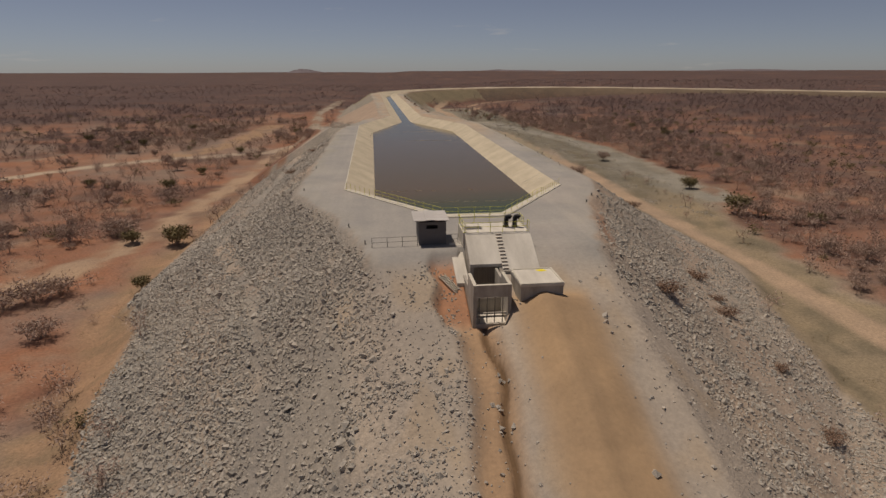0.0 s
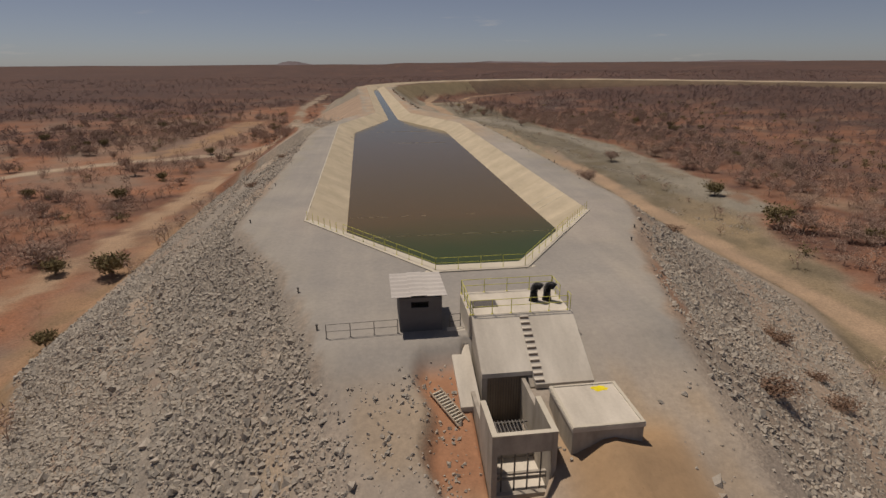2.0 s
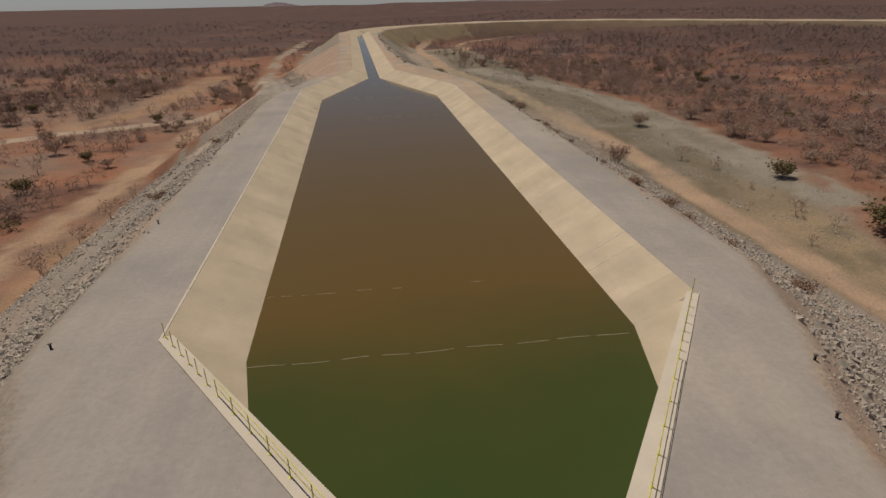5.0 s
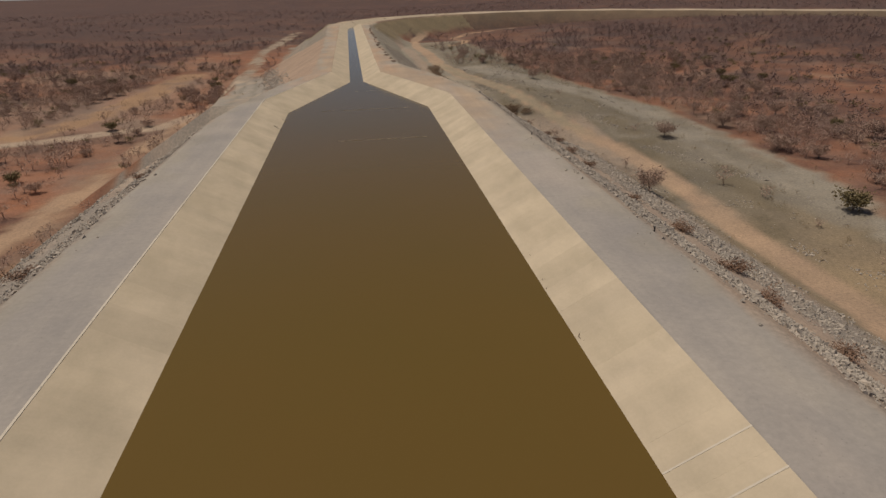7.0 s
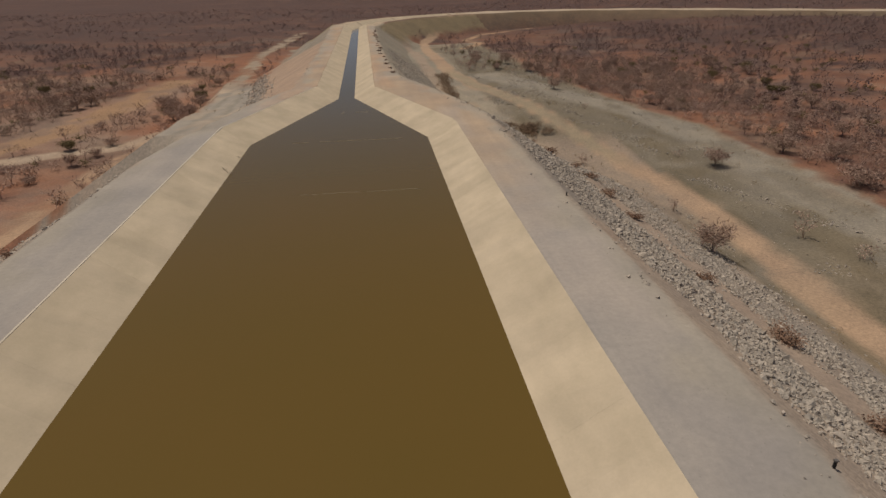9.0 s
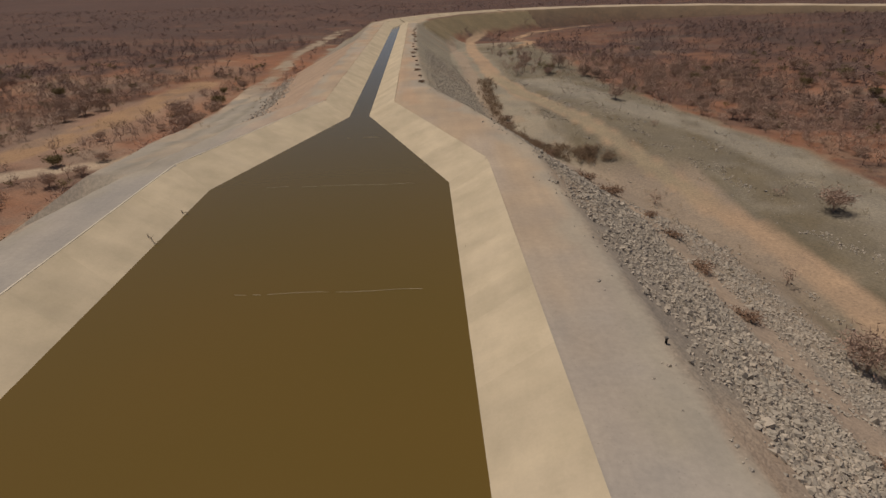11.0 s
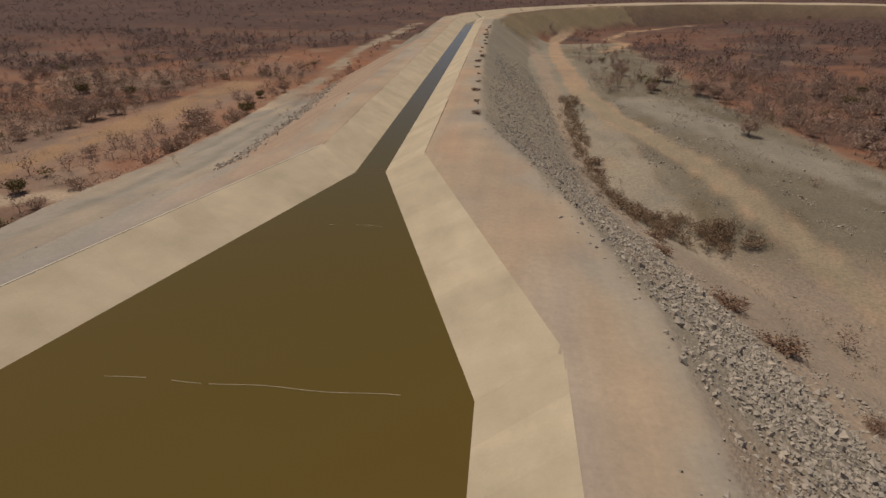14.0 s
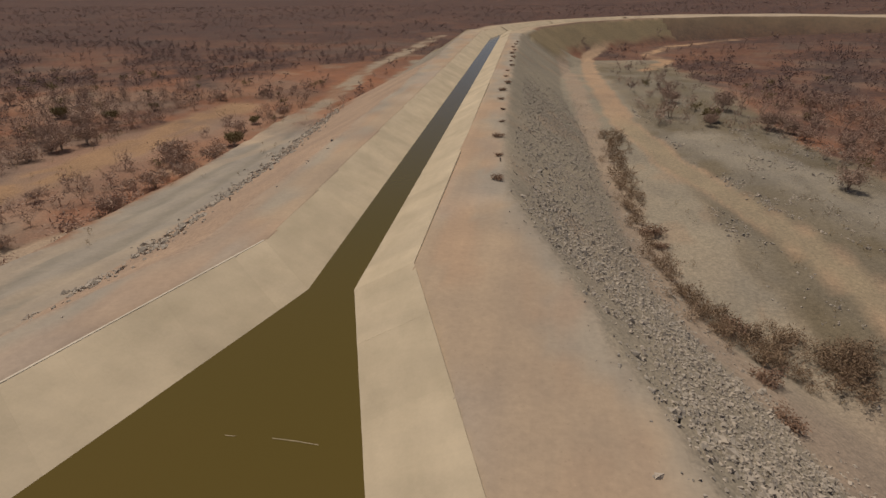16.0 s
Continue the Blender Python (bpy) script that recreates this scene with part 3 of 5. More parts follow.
def build_ground():
    xs, ys = spacing()
    gx, gy = np.meshgrid(xs, ys)
    for top in (TOP_L, TOP_R):
        lip, s = top[0][0], math.copysign(1, top[0][0])
        shift = np.interp(gy, (-1.0, top[1][1], top[2][1]), (0, top[1][0] - lip, 0))
        gx = gx + shift * np.interp(gx * s, (6, 15.5, 16.5, 22), (0, 1, 1, 0))
    gz = ground_height(gx, gy)
    v = np.stack([gx, gy, gz], -1).reshape(-1, 3)
    nx, ny = len(xs), len(ys)
    i = (np.arange(ny - 1)[:, None] * nx + np.arange(nx - 1)[None, :]).ravel()
    me = big_mesh("ground", v, np.stack([i, i + 1, i + nx + 1, i + nx], 1), M_GROUND)
    me.shade_smooth()
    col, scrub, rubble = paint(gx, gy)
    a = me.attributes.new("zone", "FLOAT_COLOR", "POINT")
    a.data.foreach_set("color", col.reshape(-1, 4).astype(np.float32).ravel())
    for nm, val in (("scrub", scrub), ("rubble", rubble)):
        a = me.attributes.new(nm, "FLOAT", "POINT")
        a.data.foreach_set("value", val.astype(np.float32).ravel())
    return tagged(new("ground", me), "red and tan dry soil with gravel embankment and dirt tracks", "ground", kind="structure")


ground = build_ground()


def feeder_bank():
    """The far canal bank beyond the bend, swept along its line."""
    line = [Vector((*p, 0)) for p in CANAL[4:]]
    pts = []
    for a, b in zip(line[:-1], line[1:]):
        n = max(1, int((b - a).length / 12))
        pts += [a.lerp(b, k / n) for k in range(n)]
    pts.append(line[-1])
    pts = [pts[0]] + [(pts[i - 1] + pts[i] * 2 + pts[i + 1]) / 4 for i in range(1, len(pts) - 1)] + [pts[-1]]
    prof = ((-36, -17.5), (-14, -1.4), (-12.3, -0.3), (-11, 0.0), (-6, 0.02), (0, -0.4), (6, 0.02), (11, 0.0), (12.3, -0.3), (14, -1.4), (36, -17.5))
    pale, side, foot = (0.46, 0.39, 0.30, 0.0), (0.22, 0.175, 0.12, 0.3), (0.15, 0.11, 0.085, 1.0)
    v, cols, f = [], [], []
    for i, p in enumerate(pts):
        d = (pts[min(i + 1, len(pts) - 1)] - pts[max(i - 1, 0)]).normalized()
        s = d.cross(Vector((0, 0, 1)))
        for k, (o, z) in enumerate(prof):
            v.append(tuple(p + s * o + Vector((0, 0, z + 0.15 * math.sin(i * 1.7 + k)))))
            cols.append(pale if 2 < k < 8 else foot if k in (0, 10) else side)
    n = len(prof)
    for i in range(len(pts) - 1):
        for k in range(n - 1):
            a = i * n + k
            f.append((a, a + 1, a + n + 1, a + n))
    me = big_mesh("canal_bank", v, f, M_GROUND)
    a = me.attributes.new("zone", "FLOAT_COLOR", "POINT")
    a.data.foreach_set("color", np.array(cols, np.float32).ravel())
    for nm, val in (("scrub", 0.9), ("rubble", 0.4)):
        a = me.attributes.new(nm, "FLOAT", "POINT")
        a.data.foreach_set("value", np.full(len(v), val, np.float32))
    return tagged(new("canal_bank", me), "far earth canal bank with a pale service road on top", "embankment", kind="structure")


feeder_bank()

# ---- water ----
WATER_Z = -2.0


def build_water():
    side = [(-3.4, -17.1), (3.4, -17.1), (15.2, -0.9), (14.2, 95.5), (2.9, 128.0), (0.3, 335.0), (7, 368), (27.5, 400), (72, 436), (140, 468)]
    other = [(140, 476), (68, 444), (20.5, 408), (-1, 372), (-7.1, 335.0), (-4.4, 129.0), (-14.2, 95.5), (-15.2, -0.9)]
    bm = bmesh.new()
    bm.faces.new([bm.verts.new((x, y, WATER_Z)) for x, y in side + other])
    bmesh.ops.triangulate(bm, faces=bm.faces[:])
    me = bpy.data.meshes.new("water")
    bm.to_mesh(me)
    bm.free()
    me.materials.append(M_WATER)
    return tagged(new("water", me), "still muddy brown water turning green near the outlet", "water", kind="structure")


water = build_water()


# ---- concrete lining of basin and canal ----
lining = tagged(new("canal_lining"), "sand-coloured concrete slab lining of the reservoir slopes", "canal lining", kind="structure")


def slab_panel(a, b, ia, ib, mesh_name="panel"):
    """One cast slab between top points a, b and foot points ia, ib, with a thickness."""
    a, b, ia, ib = (Vector(p) for p in (a, b, ia, ib))
    n = (b - a).cross(ia - a).normalized()
    if n.z < 0:
        n = -n
    bm = bmesh.new()
    low = [p - n * 0.14 for p in (a, b, ib, ia)]
    if (low[1] - low[0]).cross(low[3] - low[0]).z < 0:
        hexa(bm, [low[0], low[3], low[2], low[1]], [a, ia, ib, b])
    else:
        hexa(bm, low, [a, b, ib, ia])
    me = bpy.data.meshes.new(mesh_name)
    bm.to_mesh(me)
    bm.free()
    me.materials.append(M_LINING)
    ob = new("panel", me)
    ob.parent = lining
    return ob


def lay_lining():
    rng = random.Random(5)
    for top, wet in ((TOP_L, WET_L), (TOP_R, WET_R)):
        foot = [(t[0] + 1.35 * (w[0] - t[0]), t[1] + 1.35 * (w[1] - t[1])) for t, w in zip(top, wet)]
        for t0, t1, f0, f1 in zip(top[:-1], top[1:], foot[:-1], foot[1:]):
            length = (Vector(t1) - Vector(t0)).length
            n = round(length / (3.0 if t0[1] < 129 else 6.0))
            for k in range(n):
                u0, u1 = k / n + 0.0004 / length, (k + 1) / n - 0.0004 / length
                dz, sag = rng.uniform(-0.0015, 0.0015), rng.uniform(-0.004, 0.004)
                p = []
                for u, s in ((u0, sag), (u1, -sag)):
                    p.append((t0[0] + (t1[0] - t0[0]) * u, t0[1] + (t1[1] - t0[1]) * u, dz))
                    p.append((f0[0] + (f1[0] - f0[0]) * u, f0[1] + (f1[1] - f0[1]) * u, -2.7 + dz + s))
                slab_panel(p[0], p[2], p[1], p[3])
        # the last slab runs in under the head wall
        s = math.copysign(1, top[0][0])
        slab_panel((s * 15.95, -1.001, 0.0), (s * 15.9, -1.2, 0.0), (foot[0][0], -1.001, -2.7), (s * 8.3, -10.8, -2.7))
    pts = [Vector((*p, 0)) for p in CANAL[1:5]]
    fine = []
    for a, b in zip(pts[:-1], pts[1:]):
        fine += [a.lerp(b, k / 4) for k in range(4)]
    fine.append(pts[-1])
    for a, b in zip(fine[:-1], fine[1:]):
        side = (b - a).normalized().cross(Vector((0, 0, 1)))
        for s in (-1, 1):
            slab_panel(a + side * 5.6 * s, b + side * 5.6 * s, a + side * 0.4 * s + Vector((0, 0, -2.7)), b + side * 0.4 * s + Vector((0, 0, -2.7)))


lay_lining()


def coping(name, points, width, height, label, material=None, lift=0.0):
    """A low kerb along a line of points, laid outside (to the right of the way)."""
    ob = tagged(new(name), label, "kerb", kind="structure")
    for a, b in zip(points[:-1], points[1:]):
        a, b = Vector((*a, 0)), Vector((*b, 0))
        n = max(1, round((b - a).length / 6.0))
        side = (b - a).normalized().cross(Vector((0, 0, 1))) * width
        for k in range(n):
            p, q = a.lerp(b, (k + 0.002) / n), a.lerp(b, (k + 0.998) / n)
            bm = bmesh.new()
            z = Vector((0, 0, height))
            c = [p, p + side, q + side, q]
            hexa(bm, [v - Vector((0, 0, 0.5)) for v in c], [v + z for v in c])
            if material is None:
                part("kerb_stone", bm, M_COPING, ob)
            else:
                part("kerb_stone", bm, material, ob)
    return ob


coping("kerb_left", TOP_L[:3], -0.14, 0.03, "narrow pale concrete kerb along the lining")

# head wall of the basin, standing in the water
RAIL_LINE = ((-15.75, -1.0), (-3.78, -18.05), (3.78, -18.05), (15.65, -1.0))
OUTER = ((-16.1, -1.15), (-3.95, -18.55), (3.95, -18.5), (16.0, -1.2))


def head_wall():
    ob = tagged(new("wall_front"), "pale concrete head wall holding the reservoir water", "wall", kind="structure")
    for k in range(3):
        bm = bmesh.new()
        prism(bm, [OUTER[k], OUTER[k + 1], HEAD[k + 1], HEAD[k]], -5.0, 0.10)
        part("wall_section", bm, M_COPING, ob)
    # pale aprons cast in the corners
    for s in (-1, 1):
        bm = bmesh.new()
        prism(bm, [(s * 3.6, -18.7), (s * 4.7, -18.25), (s * 4.5, -17.9), (s * 4.1, -18.4)][::s], -0.3, 0.03)
        part("corner_apron", bm, M_COPING, ob)
    return ob


head_wall()


# ---- railings ----
def railing(name, points, label, height=1.0, gap=1.75, rails=(1.0, 0.55), mat=None, r=0.021, posts_only=False, base=0.0):
    """A tube railing along points (x, y, z)."""
    mat = mat or M_YELLOW
    ob = thing(name, points[0], label, "railing")
    pts = [Vector(p) for p in points]
    done = set()
    for a, b in zip(pts[:-1], pts[1:]):
        n = max(1, round((b - a).length / gap))
        for k in range(n + 1):
            p = a.lerp(b, k / n)
            key = (round(p.x, 2), round(p.y, 2))
            if key in done:
                continue
            done.add(key)
            bm = bmesh.new()
            bar(bm, p, p + Vector((0, 0, height)), r * 1.15)
            box(bm, p.x - 0.07, p.x + 0.07, p.y - 0.07, p.y + 0.07, p.z - 0.002, p.z + 0.018)
            part("post", bm, mat, ob)
        if not posts_only:
            for h in rails:
                bm = bmesh.new()
                bar(bm, a + Vector((0, 0, h * height)), b + Vector((0, 0, h * height)), r)
                part("rail", bm, mat, ob)
    return ob


def off(p, q, u):
    return (p[0] + (q[0] - p[0]) * u, p[1] + (q[1] - p[1]) * u, 0.10)


WL, CL, CR, WR = RAIL_LINE
railing("railing", [off(CL, WL, 0.66), off(CL, WL, 0.0)], "yellow tube railing on the head wall")
railing("railing", [off(CL, CR, 0.0), off(CL, CR, 1.0)], "yellow tube railing on the head wall")
railing("railing", [off(CR, WR, 0.0), off(CR, WR, 0.62)], "yellow tube railing on the head wall")
railing("fence", [off(CL, WL, 0.72), off(CL, WL, 1.0)], "row of short yellow posts without rails", 0.95, 1.25, posts_only=True)
railing("fence", [off(CR, WR, 0.66), off(CR, WR, 1.0)], "row of short yellow posts without rails", 0.95, 1.0, posts_only=True)


# ---- outlet works ----
P = 1.50
SLOPE = 0.58


def wedge(bm, x0, x1, prof):
    """A block with the side outline prof, (y, z), from x0 to x1."""
    lo = [bm.verts.new((x0, y, z)) for y, z in prof]
    hi = [bm.verts.new((x1, y, z)) for y, z in prof]
    bm.faces.new(lo)
    bm.faces.new(hi[::-1])
    n = len(prof)
    for i in range(n):
        bm.faces.new((lo[i], hi[i], hi[(i + 1) % n], lo[(i + 1) % n]))
    bmesh.ops.recalc_face_normals(bm, faces=bm.faces[:])
    return bm


def outlet():
    ob = thing("outlet_chamber", (0, -30, 0), "pale concrete outlet chamber with sloping roof slab and step irons", "intake")
    bm = bmesh.new()
    box(bm, -3.1, 3.35, -30.0, -26.35, -3.0, P, 0.04)
    part("platform", bm, M_CONC, ob)
    for x0, x1, y in ((-2.95, 0.0, -33.5), (0.004, 3.45, -34.25)):
        z = P - 0.004 - SLOPE * (-30 - y)
        part("roof_slab", wedge(bmesh.new(), x0, x1, [(-30.0, P - 0.004), (y, z), (y, z - 0.28), (-30.0, P - 0.4)]), M_CONC, ob)
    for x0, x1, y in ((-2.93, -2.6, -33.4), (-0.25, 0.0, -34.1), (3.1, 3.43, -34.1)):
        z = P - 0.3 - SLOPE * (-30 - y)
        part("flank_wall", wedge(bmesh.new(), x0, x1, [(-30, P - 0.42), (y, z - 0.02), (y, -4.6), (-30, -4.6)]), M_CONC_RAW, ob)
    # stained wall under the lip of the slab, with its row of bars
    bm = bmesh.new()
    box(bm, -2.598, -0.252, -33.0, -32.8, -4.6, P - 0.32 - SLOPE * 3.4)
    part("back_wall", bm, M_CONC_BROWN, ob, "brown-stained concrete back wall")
    for k in range(15):
        bm = bmesh.new()
        bar(bm, (-2.5 + k * 0.155, -33.12, -3.9), (-2.5 + k * 0.155, -33.12, P - 0.33 - SLOPE * 3.4), 0.014, 6)
        part("screen_bar", bm, M_STEEL, ob, "rusty upright screen bar")
    # low wing beside the slab, falling to the front
    part("wing_wall", wedge(bmesh.new(), -4.3, -3.15, [(-28.6, 0.12), (-34.5, -1.92), (-34.5, -4.6), (-28.6, -4.6)]), M_CONC, ob)
    # treads up the slab
    for k in range(11):
        y = -30.25 - 3.75 * k / 10
        z = P - SLOPE * (-30 - y)
        bm = bmesh.new()
        box(bm, 0.0, 0.55, y - 0.13, y + 0.10, z - 0.06, z + 0.06, 0.008)
        part("step", bm, M_CONC, ob)
        # thin brown strip that paints the tread's shadow on its front
        bm = bmesh.new()
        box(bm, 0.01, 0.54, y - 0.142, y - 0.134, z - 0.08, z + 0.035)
        part("step_riser", bm, M_CONC_BROWN, ob, "thin brown strip painting the shadow of the tread")
    bm = bmesh.new()
    box(bm, -2.68, -1.02, -28.92, -27.88, P - 0.05, P + 0.03)
    hatch = part("hatch_frame", bm, M_STEEL, ob)
    for k in range(13):
        bm = bmesh.new()
        x = -2.62 + k * 0.12
        box(bm, x, x + 0.06, -28.88, -27.92, P + 0.031, P + 0.05)
        part("grating_bar", bm, M_DARK, hatch, "dark steel grating bar")
    return ob


outlet()


def shaft():
    ob = thing("gate_shaft", (-2, -37, -4), "open-topped grey concrete shaft with a gate opening", "shaft")
    x0, x1, y0, y1, zb, zt, w = -3.62, -0.42, -39.4, -33.6, -5.6, -0.30, 0.27
    for a in (x0, x1 - w):
        bm = bmesh.new()
        box(bm, a, a + w, y0, -36.4, zb, zt, 0.015)
        part("side_wall", bm, M_CONC_RAW, ob)
        bm = bmesh.new()
        box(bm, a + 0.02, a + w - 0.02, -36.4, y1, zb, -1.5 if a == x0 else -0.9)
        part("low_wall", bm, M_CONC_RAW, ob)
    for a in (x0, x1 - w):
        bm = bmesh.new()
        box(bm, a - 0.01, a + w + 0.01, y0 - 0.01, -36.4, zt, zt + 0.03, 0.008)
        part("wall_cap", bm, M_COPING, ob, "pale mortar wall cap")
    bm = bmesh.new()
    box(bm, x0 + w + 0.012, x1 - w - 0.012, y0 - 0.01, y0 + w, zt, zt + 0.03, 0.008)
    part("wall_cap", bm, M_COPING, ob, "pale mortar wall cap")
    bm = bmesh.new()
    box(bm, x0 + w, x1 - w, y0 + 0.004, y0 + w, -1.35, zt - 0.002)
    part("lintel", bm, M_CONC_RAW, ob)
    bm = bmesh.new()
    box(bm, x0 + w, x1 - w, y0 + 0.004, y0 + w, zb, -3.75)
    part("sill", bm, M_CONC_RAW, ob)
    bm = bmesh.new()
    box(bm, x0 + w, x1 - w, y0 + w, y1, zb, -3.95)
    part("floor_slab", bm, M_CONC, ob)
    bm = bmesh.new()
    box(bm, x0 + w, x1 - w, -36.5, -36.3, -3.95, -2.6)
    part("weir_wall", bm, M_CONC_RAW, ob)
    for k in range(4):
        bm = bmesh.new()
        bar(bm, (x0 + 0.6 + k * 0.66, -38.9, -3.95), (x0 + 0.6 + k * 0.66, -38.9, -1.35), 0.045)
        part("gate_post", bm, M_STEEL, ob)
    for z in (-3.45, -3.15):
        bm = bmesh.new()
        box(bm, x0 + w, x1 - w, -38.75, -38.6, z, z + 0.12)
        part("gate_beam", bm, M_CONC_RAW, ob)
    for k in range(12):
        bm = bmesh.new()
        x = x0 + 0.42 + k * 0.20
        box(bm, x, x + 0.05, -36.28, -35.2, -2.55, -2.48)
        part("rack_bar", bm, M_STEEL, ob)
    for y in (-36.25, -35.3):
        bm = bmesh.new()
        box(bm, x0 + w, x1 - w, y, y + 0.08, -2.64, -2.56)
        part("rack_beam", bm, M_STEEL, ob)
    return ob


shaft()


def valve_box():
    ob = thing("valve_box", (2.2, -37, -4), "closed concrete valve box with yellow spray mark on top", "valve box")
    bm = bmesh.new()
    box(bm, 0.45, 4.1, -39.0, -35.35, -5.6, -0.72, 0.02)
    part("body", bm, M_CONC_RAW, ob)
    bm = bmesh.new()
    box(bm, 0.40, 4.16, -39.06, -35.28, -0.72, -0.48, 0.02)
    part("cover_slab", bm, M_CONC, ob)
    for x0, x1, y0, y1 in ((0.42, 0.60, -39.04, -35.30), (3.96, 4.14, -39.04, -35.30), (0.604, 3.956, -39.04, -38.88), (0.604, 3.956, -35.46, -35.30)):
        bm = bmesh.new()
        box(bm, x0, x1, y0, y1, -0.485, -0.43, 0.012)
        part("rim", bm, M_COPING, ob, "pale mortar rim")
    bm = bmesh.new()
    rng = random.Random(2)
    rim = [(3.05 + (0.42 + rng.uniform(-0.1, 0.12)) * math.cos(a), -35.85 + (0.26 + rng.uniform(-0.06, 0.08)) * math.sin(a)) for a in [k * math.tau / 18 for k in range(18)]]
    prism(bm, rim, -0.482, -0.474)
    part("spray_mark", bm, M_YELLOW_SPRAY, ob, "bright yellow spray paint mark")
    return ob


valve_box()

railing("railing", [(-3.0, -26.45, P), (3.25, -26.45, P)], "yellow tube railing round the platform", 0.95, 1.5)
railing("railing", [(-3.0, -29.9, P), (-3.0, -26.6, P)], "yellow tube railing round the platform", 0.95, 1.2)
railing("railing", [(-2.85, -29.92, P), (3.2, -29.92, P)], "yellow tube railing round the platform", 0.95, 1.2)
railing("railing", [(3.25, -28.2, P), (3.25, -26.6, P)], "yellow tube railing round the platform", 0.95, 0.9)
railing("ladder_rail", [(3.45, -29.7, 0.0), (3.45, -29.1, 0.0)], "pair of yellow ladder grab rails", 2.4, 0.6, (1.0,))


def vent(x, y):
    """A black corrugated gooseneck air pipe."""
    ob = thing("air_vent", (x, y, P), "black corrugated gooseneck air vent pipe", "vent", "air vents")
    bm = bmesh.new()
    path = [Vector((x, y, P + 0.15 + 0.12 * k)) for k in range(6)]
    for k in range(1, 9):
        a = k / 8 * math.pi * 0.72
        path.append(Vector((x + 0.24 * (1 - math.cos(a)), y - 0.17 * (1 - math.cos(a)), P + 0.78 + 0.30 * math.sin(a))))
    rings = []
    for k, p in enumerate(path):
        d = (path[min(k + 1, len(path) - 1)] - path[max(k - 1, 0)]).normalized()
        q = d.to_track_quat("Z", "Y")
        for rr, dd in ((0.22, -0.026), (0.255, 0.0), (0.22, 0.026)):
            rings.append([bm.verts.new(p + d * dd + q @ Vector((rr * math.cos(t), rr * math.sin(t), 0))) for t in [i * math.tau / 16 for i in range(16)]])
    for a, b in zip(rings[:-1], rings[1:]):
        for i in range(16):
            bm.faces.new((a[i], a[(i + 1) % 16], b[(i + 1) % 16], b[i]))
    bm.faces.new(rings[0][::-1])
    part("pipe", bm, M_BLACK, ob)
    bm = bmesh.new()
    bmesh.ops.create_cone(bm, cap_ends=True, segments=20, radius1=0.31, radius2=0.29, depth=0.16, matrix=Matrix.Translation((x, y, P + 0.08)))
    part("flange", bm, M_BLACK, ob)
    bm = bmesh.new()
    bmesh.ops.create_cone(bm, cap_ends=False, segments=20, radius1=0.262, radius2=0.262, depth=0.05, matrix=Matrix.Translation((x, y, P + 0.33)))
    part("clamp", bm, M_STEEL, ob, "grey steel clamp band")
    return ob


vent(1.47, -28.3)
vent(2.35, -28.3)


# ---- hut ----
def hut():
    ob = thing("hut", (-5.95, -26.6, 0), "small grey rendered hut with a white fibre-cement roof", "hut")
    x0, x1, y0, y1, zt, w = -7.3, -4.6, -28.65, -24.9, 2.30, 0.15
    bm = bmesh.new()
    box(bm, x0, x1, y0, y0 + w, -0.6, 1.62)
    box(bm, x0, -6.55, y0, y0 + w, 1.62, 2.02)
    box(bm, -5.45, x1, y0, y0 + w, 1.62, 2.02)
    box(bm, x0, x1, y0, y0 + w, 2.02, zt)
    part("front_wall", bm, M_WALL, ob)
    bm = bmesh.new()
    box(bm, x0, x1, y1 - w, y1, -0.6, zt)
    part("back_wall", bm, M_WALL, ob)
    for a in (x0, x1 - w):
        bm = bmesh.new()
        box(bm, a, a + w, y0 + w, y1 - w, -0.6, zt)
        part("side_wall", bm, M_WALL, ob)
    # louvre in the high slot
    bm = bmesh.new()
    for k in range(5):
        box(bm, -6.55, -5.45, y0 + 0.05, y0 + 0.12, 1.64 + k * 0.08, 1.66 + k * 0.08)
    part("louvre", bm, M_BLACK, ob)
    # small porch post and dark door on the side
    bm = bmesh.new()
    box(bm, x1 - 0.004, x1 + 0.04, -27.7, -26.6, 0.02, 2.05)
    part("door", bm, M_STEEL, ob, "dark steel side door")
    # roof: three rows of corrugated sheets, the middle one lapping over
    for k, (a, b, lift) in enumerate(((-7.78, -6.5, 0.0), (-6.6, -5.6, 0.05), (-5.7, -4.3, 0.0))):
        bm = bmesh.new()
        ny = 72
        rows = []
        for j in range(ny + 1):
            y = -29.05 + 4.45 * j / ny
            z = 2.52 + lift - 0.10 * (y + 29.05) / 4.45 + 0.055 * math.cos((y + 29.05) / 0.72 * math.tau)
            rows.append([bm.verts.new((x, y, z + dz)) for x, dz in ((a, 0.0), (b, 0.0), (b, -0.03), (a, -0.03))])
        for r0, r1 in zip(rows[:-1], rows[1:]):
            for i in range(4):
                bm.faces.new((r0[i], r0[(i + 1) % 4], r1[(i + 1) % 4], r1[i]))
        bm.faces.new(rows[0][::-1])
        bm.faces.new(rows[-1])
        bmesh.ops.recalc_face_normals(bm, faces=bm.faces[:])
        part("roof_sheet", bm, M_ROOF, ob)
    return ob


hut()
railing("railing", [(-11.9, -28.9, 0), (-7.45, -28.75, 0)], "grey steel pipe railing beside the hut", 0.95, 1.45, (1.0, 0.5), M_STEEL, 0.024)
railing("railing", [(-4.1, -28.6, 0), (-3.4, -28.5, 0)], "grey steel pipe railing beside the hut", 1.0, 0.7, (1.0, 0.5), M_STEEL, 0.024)


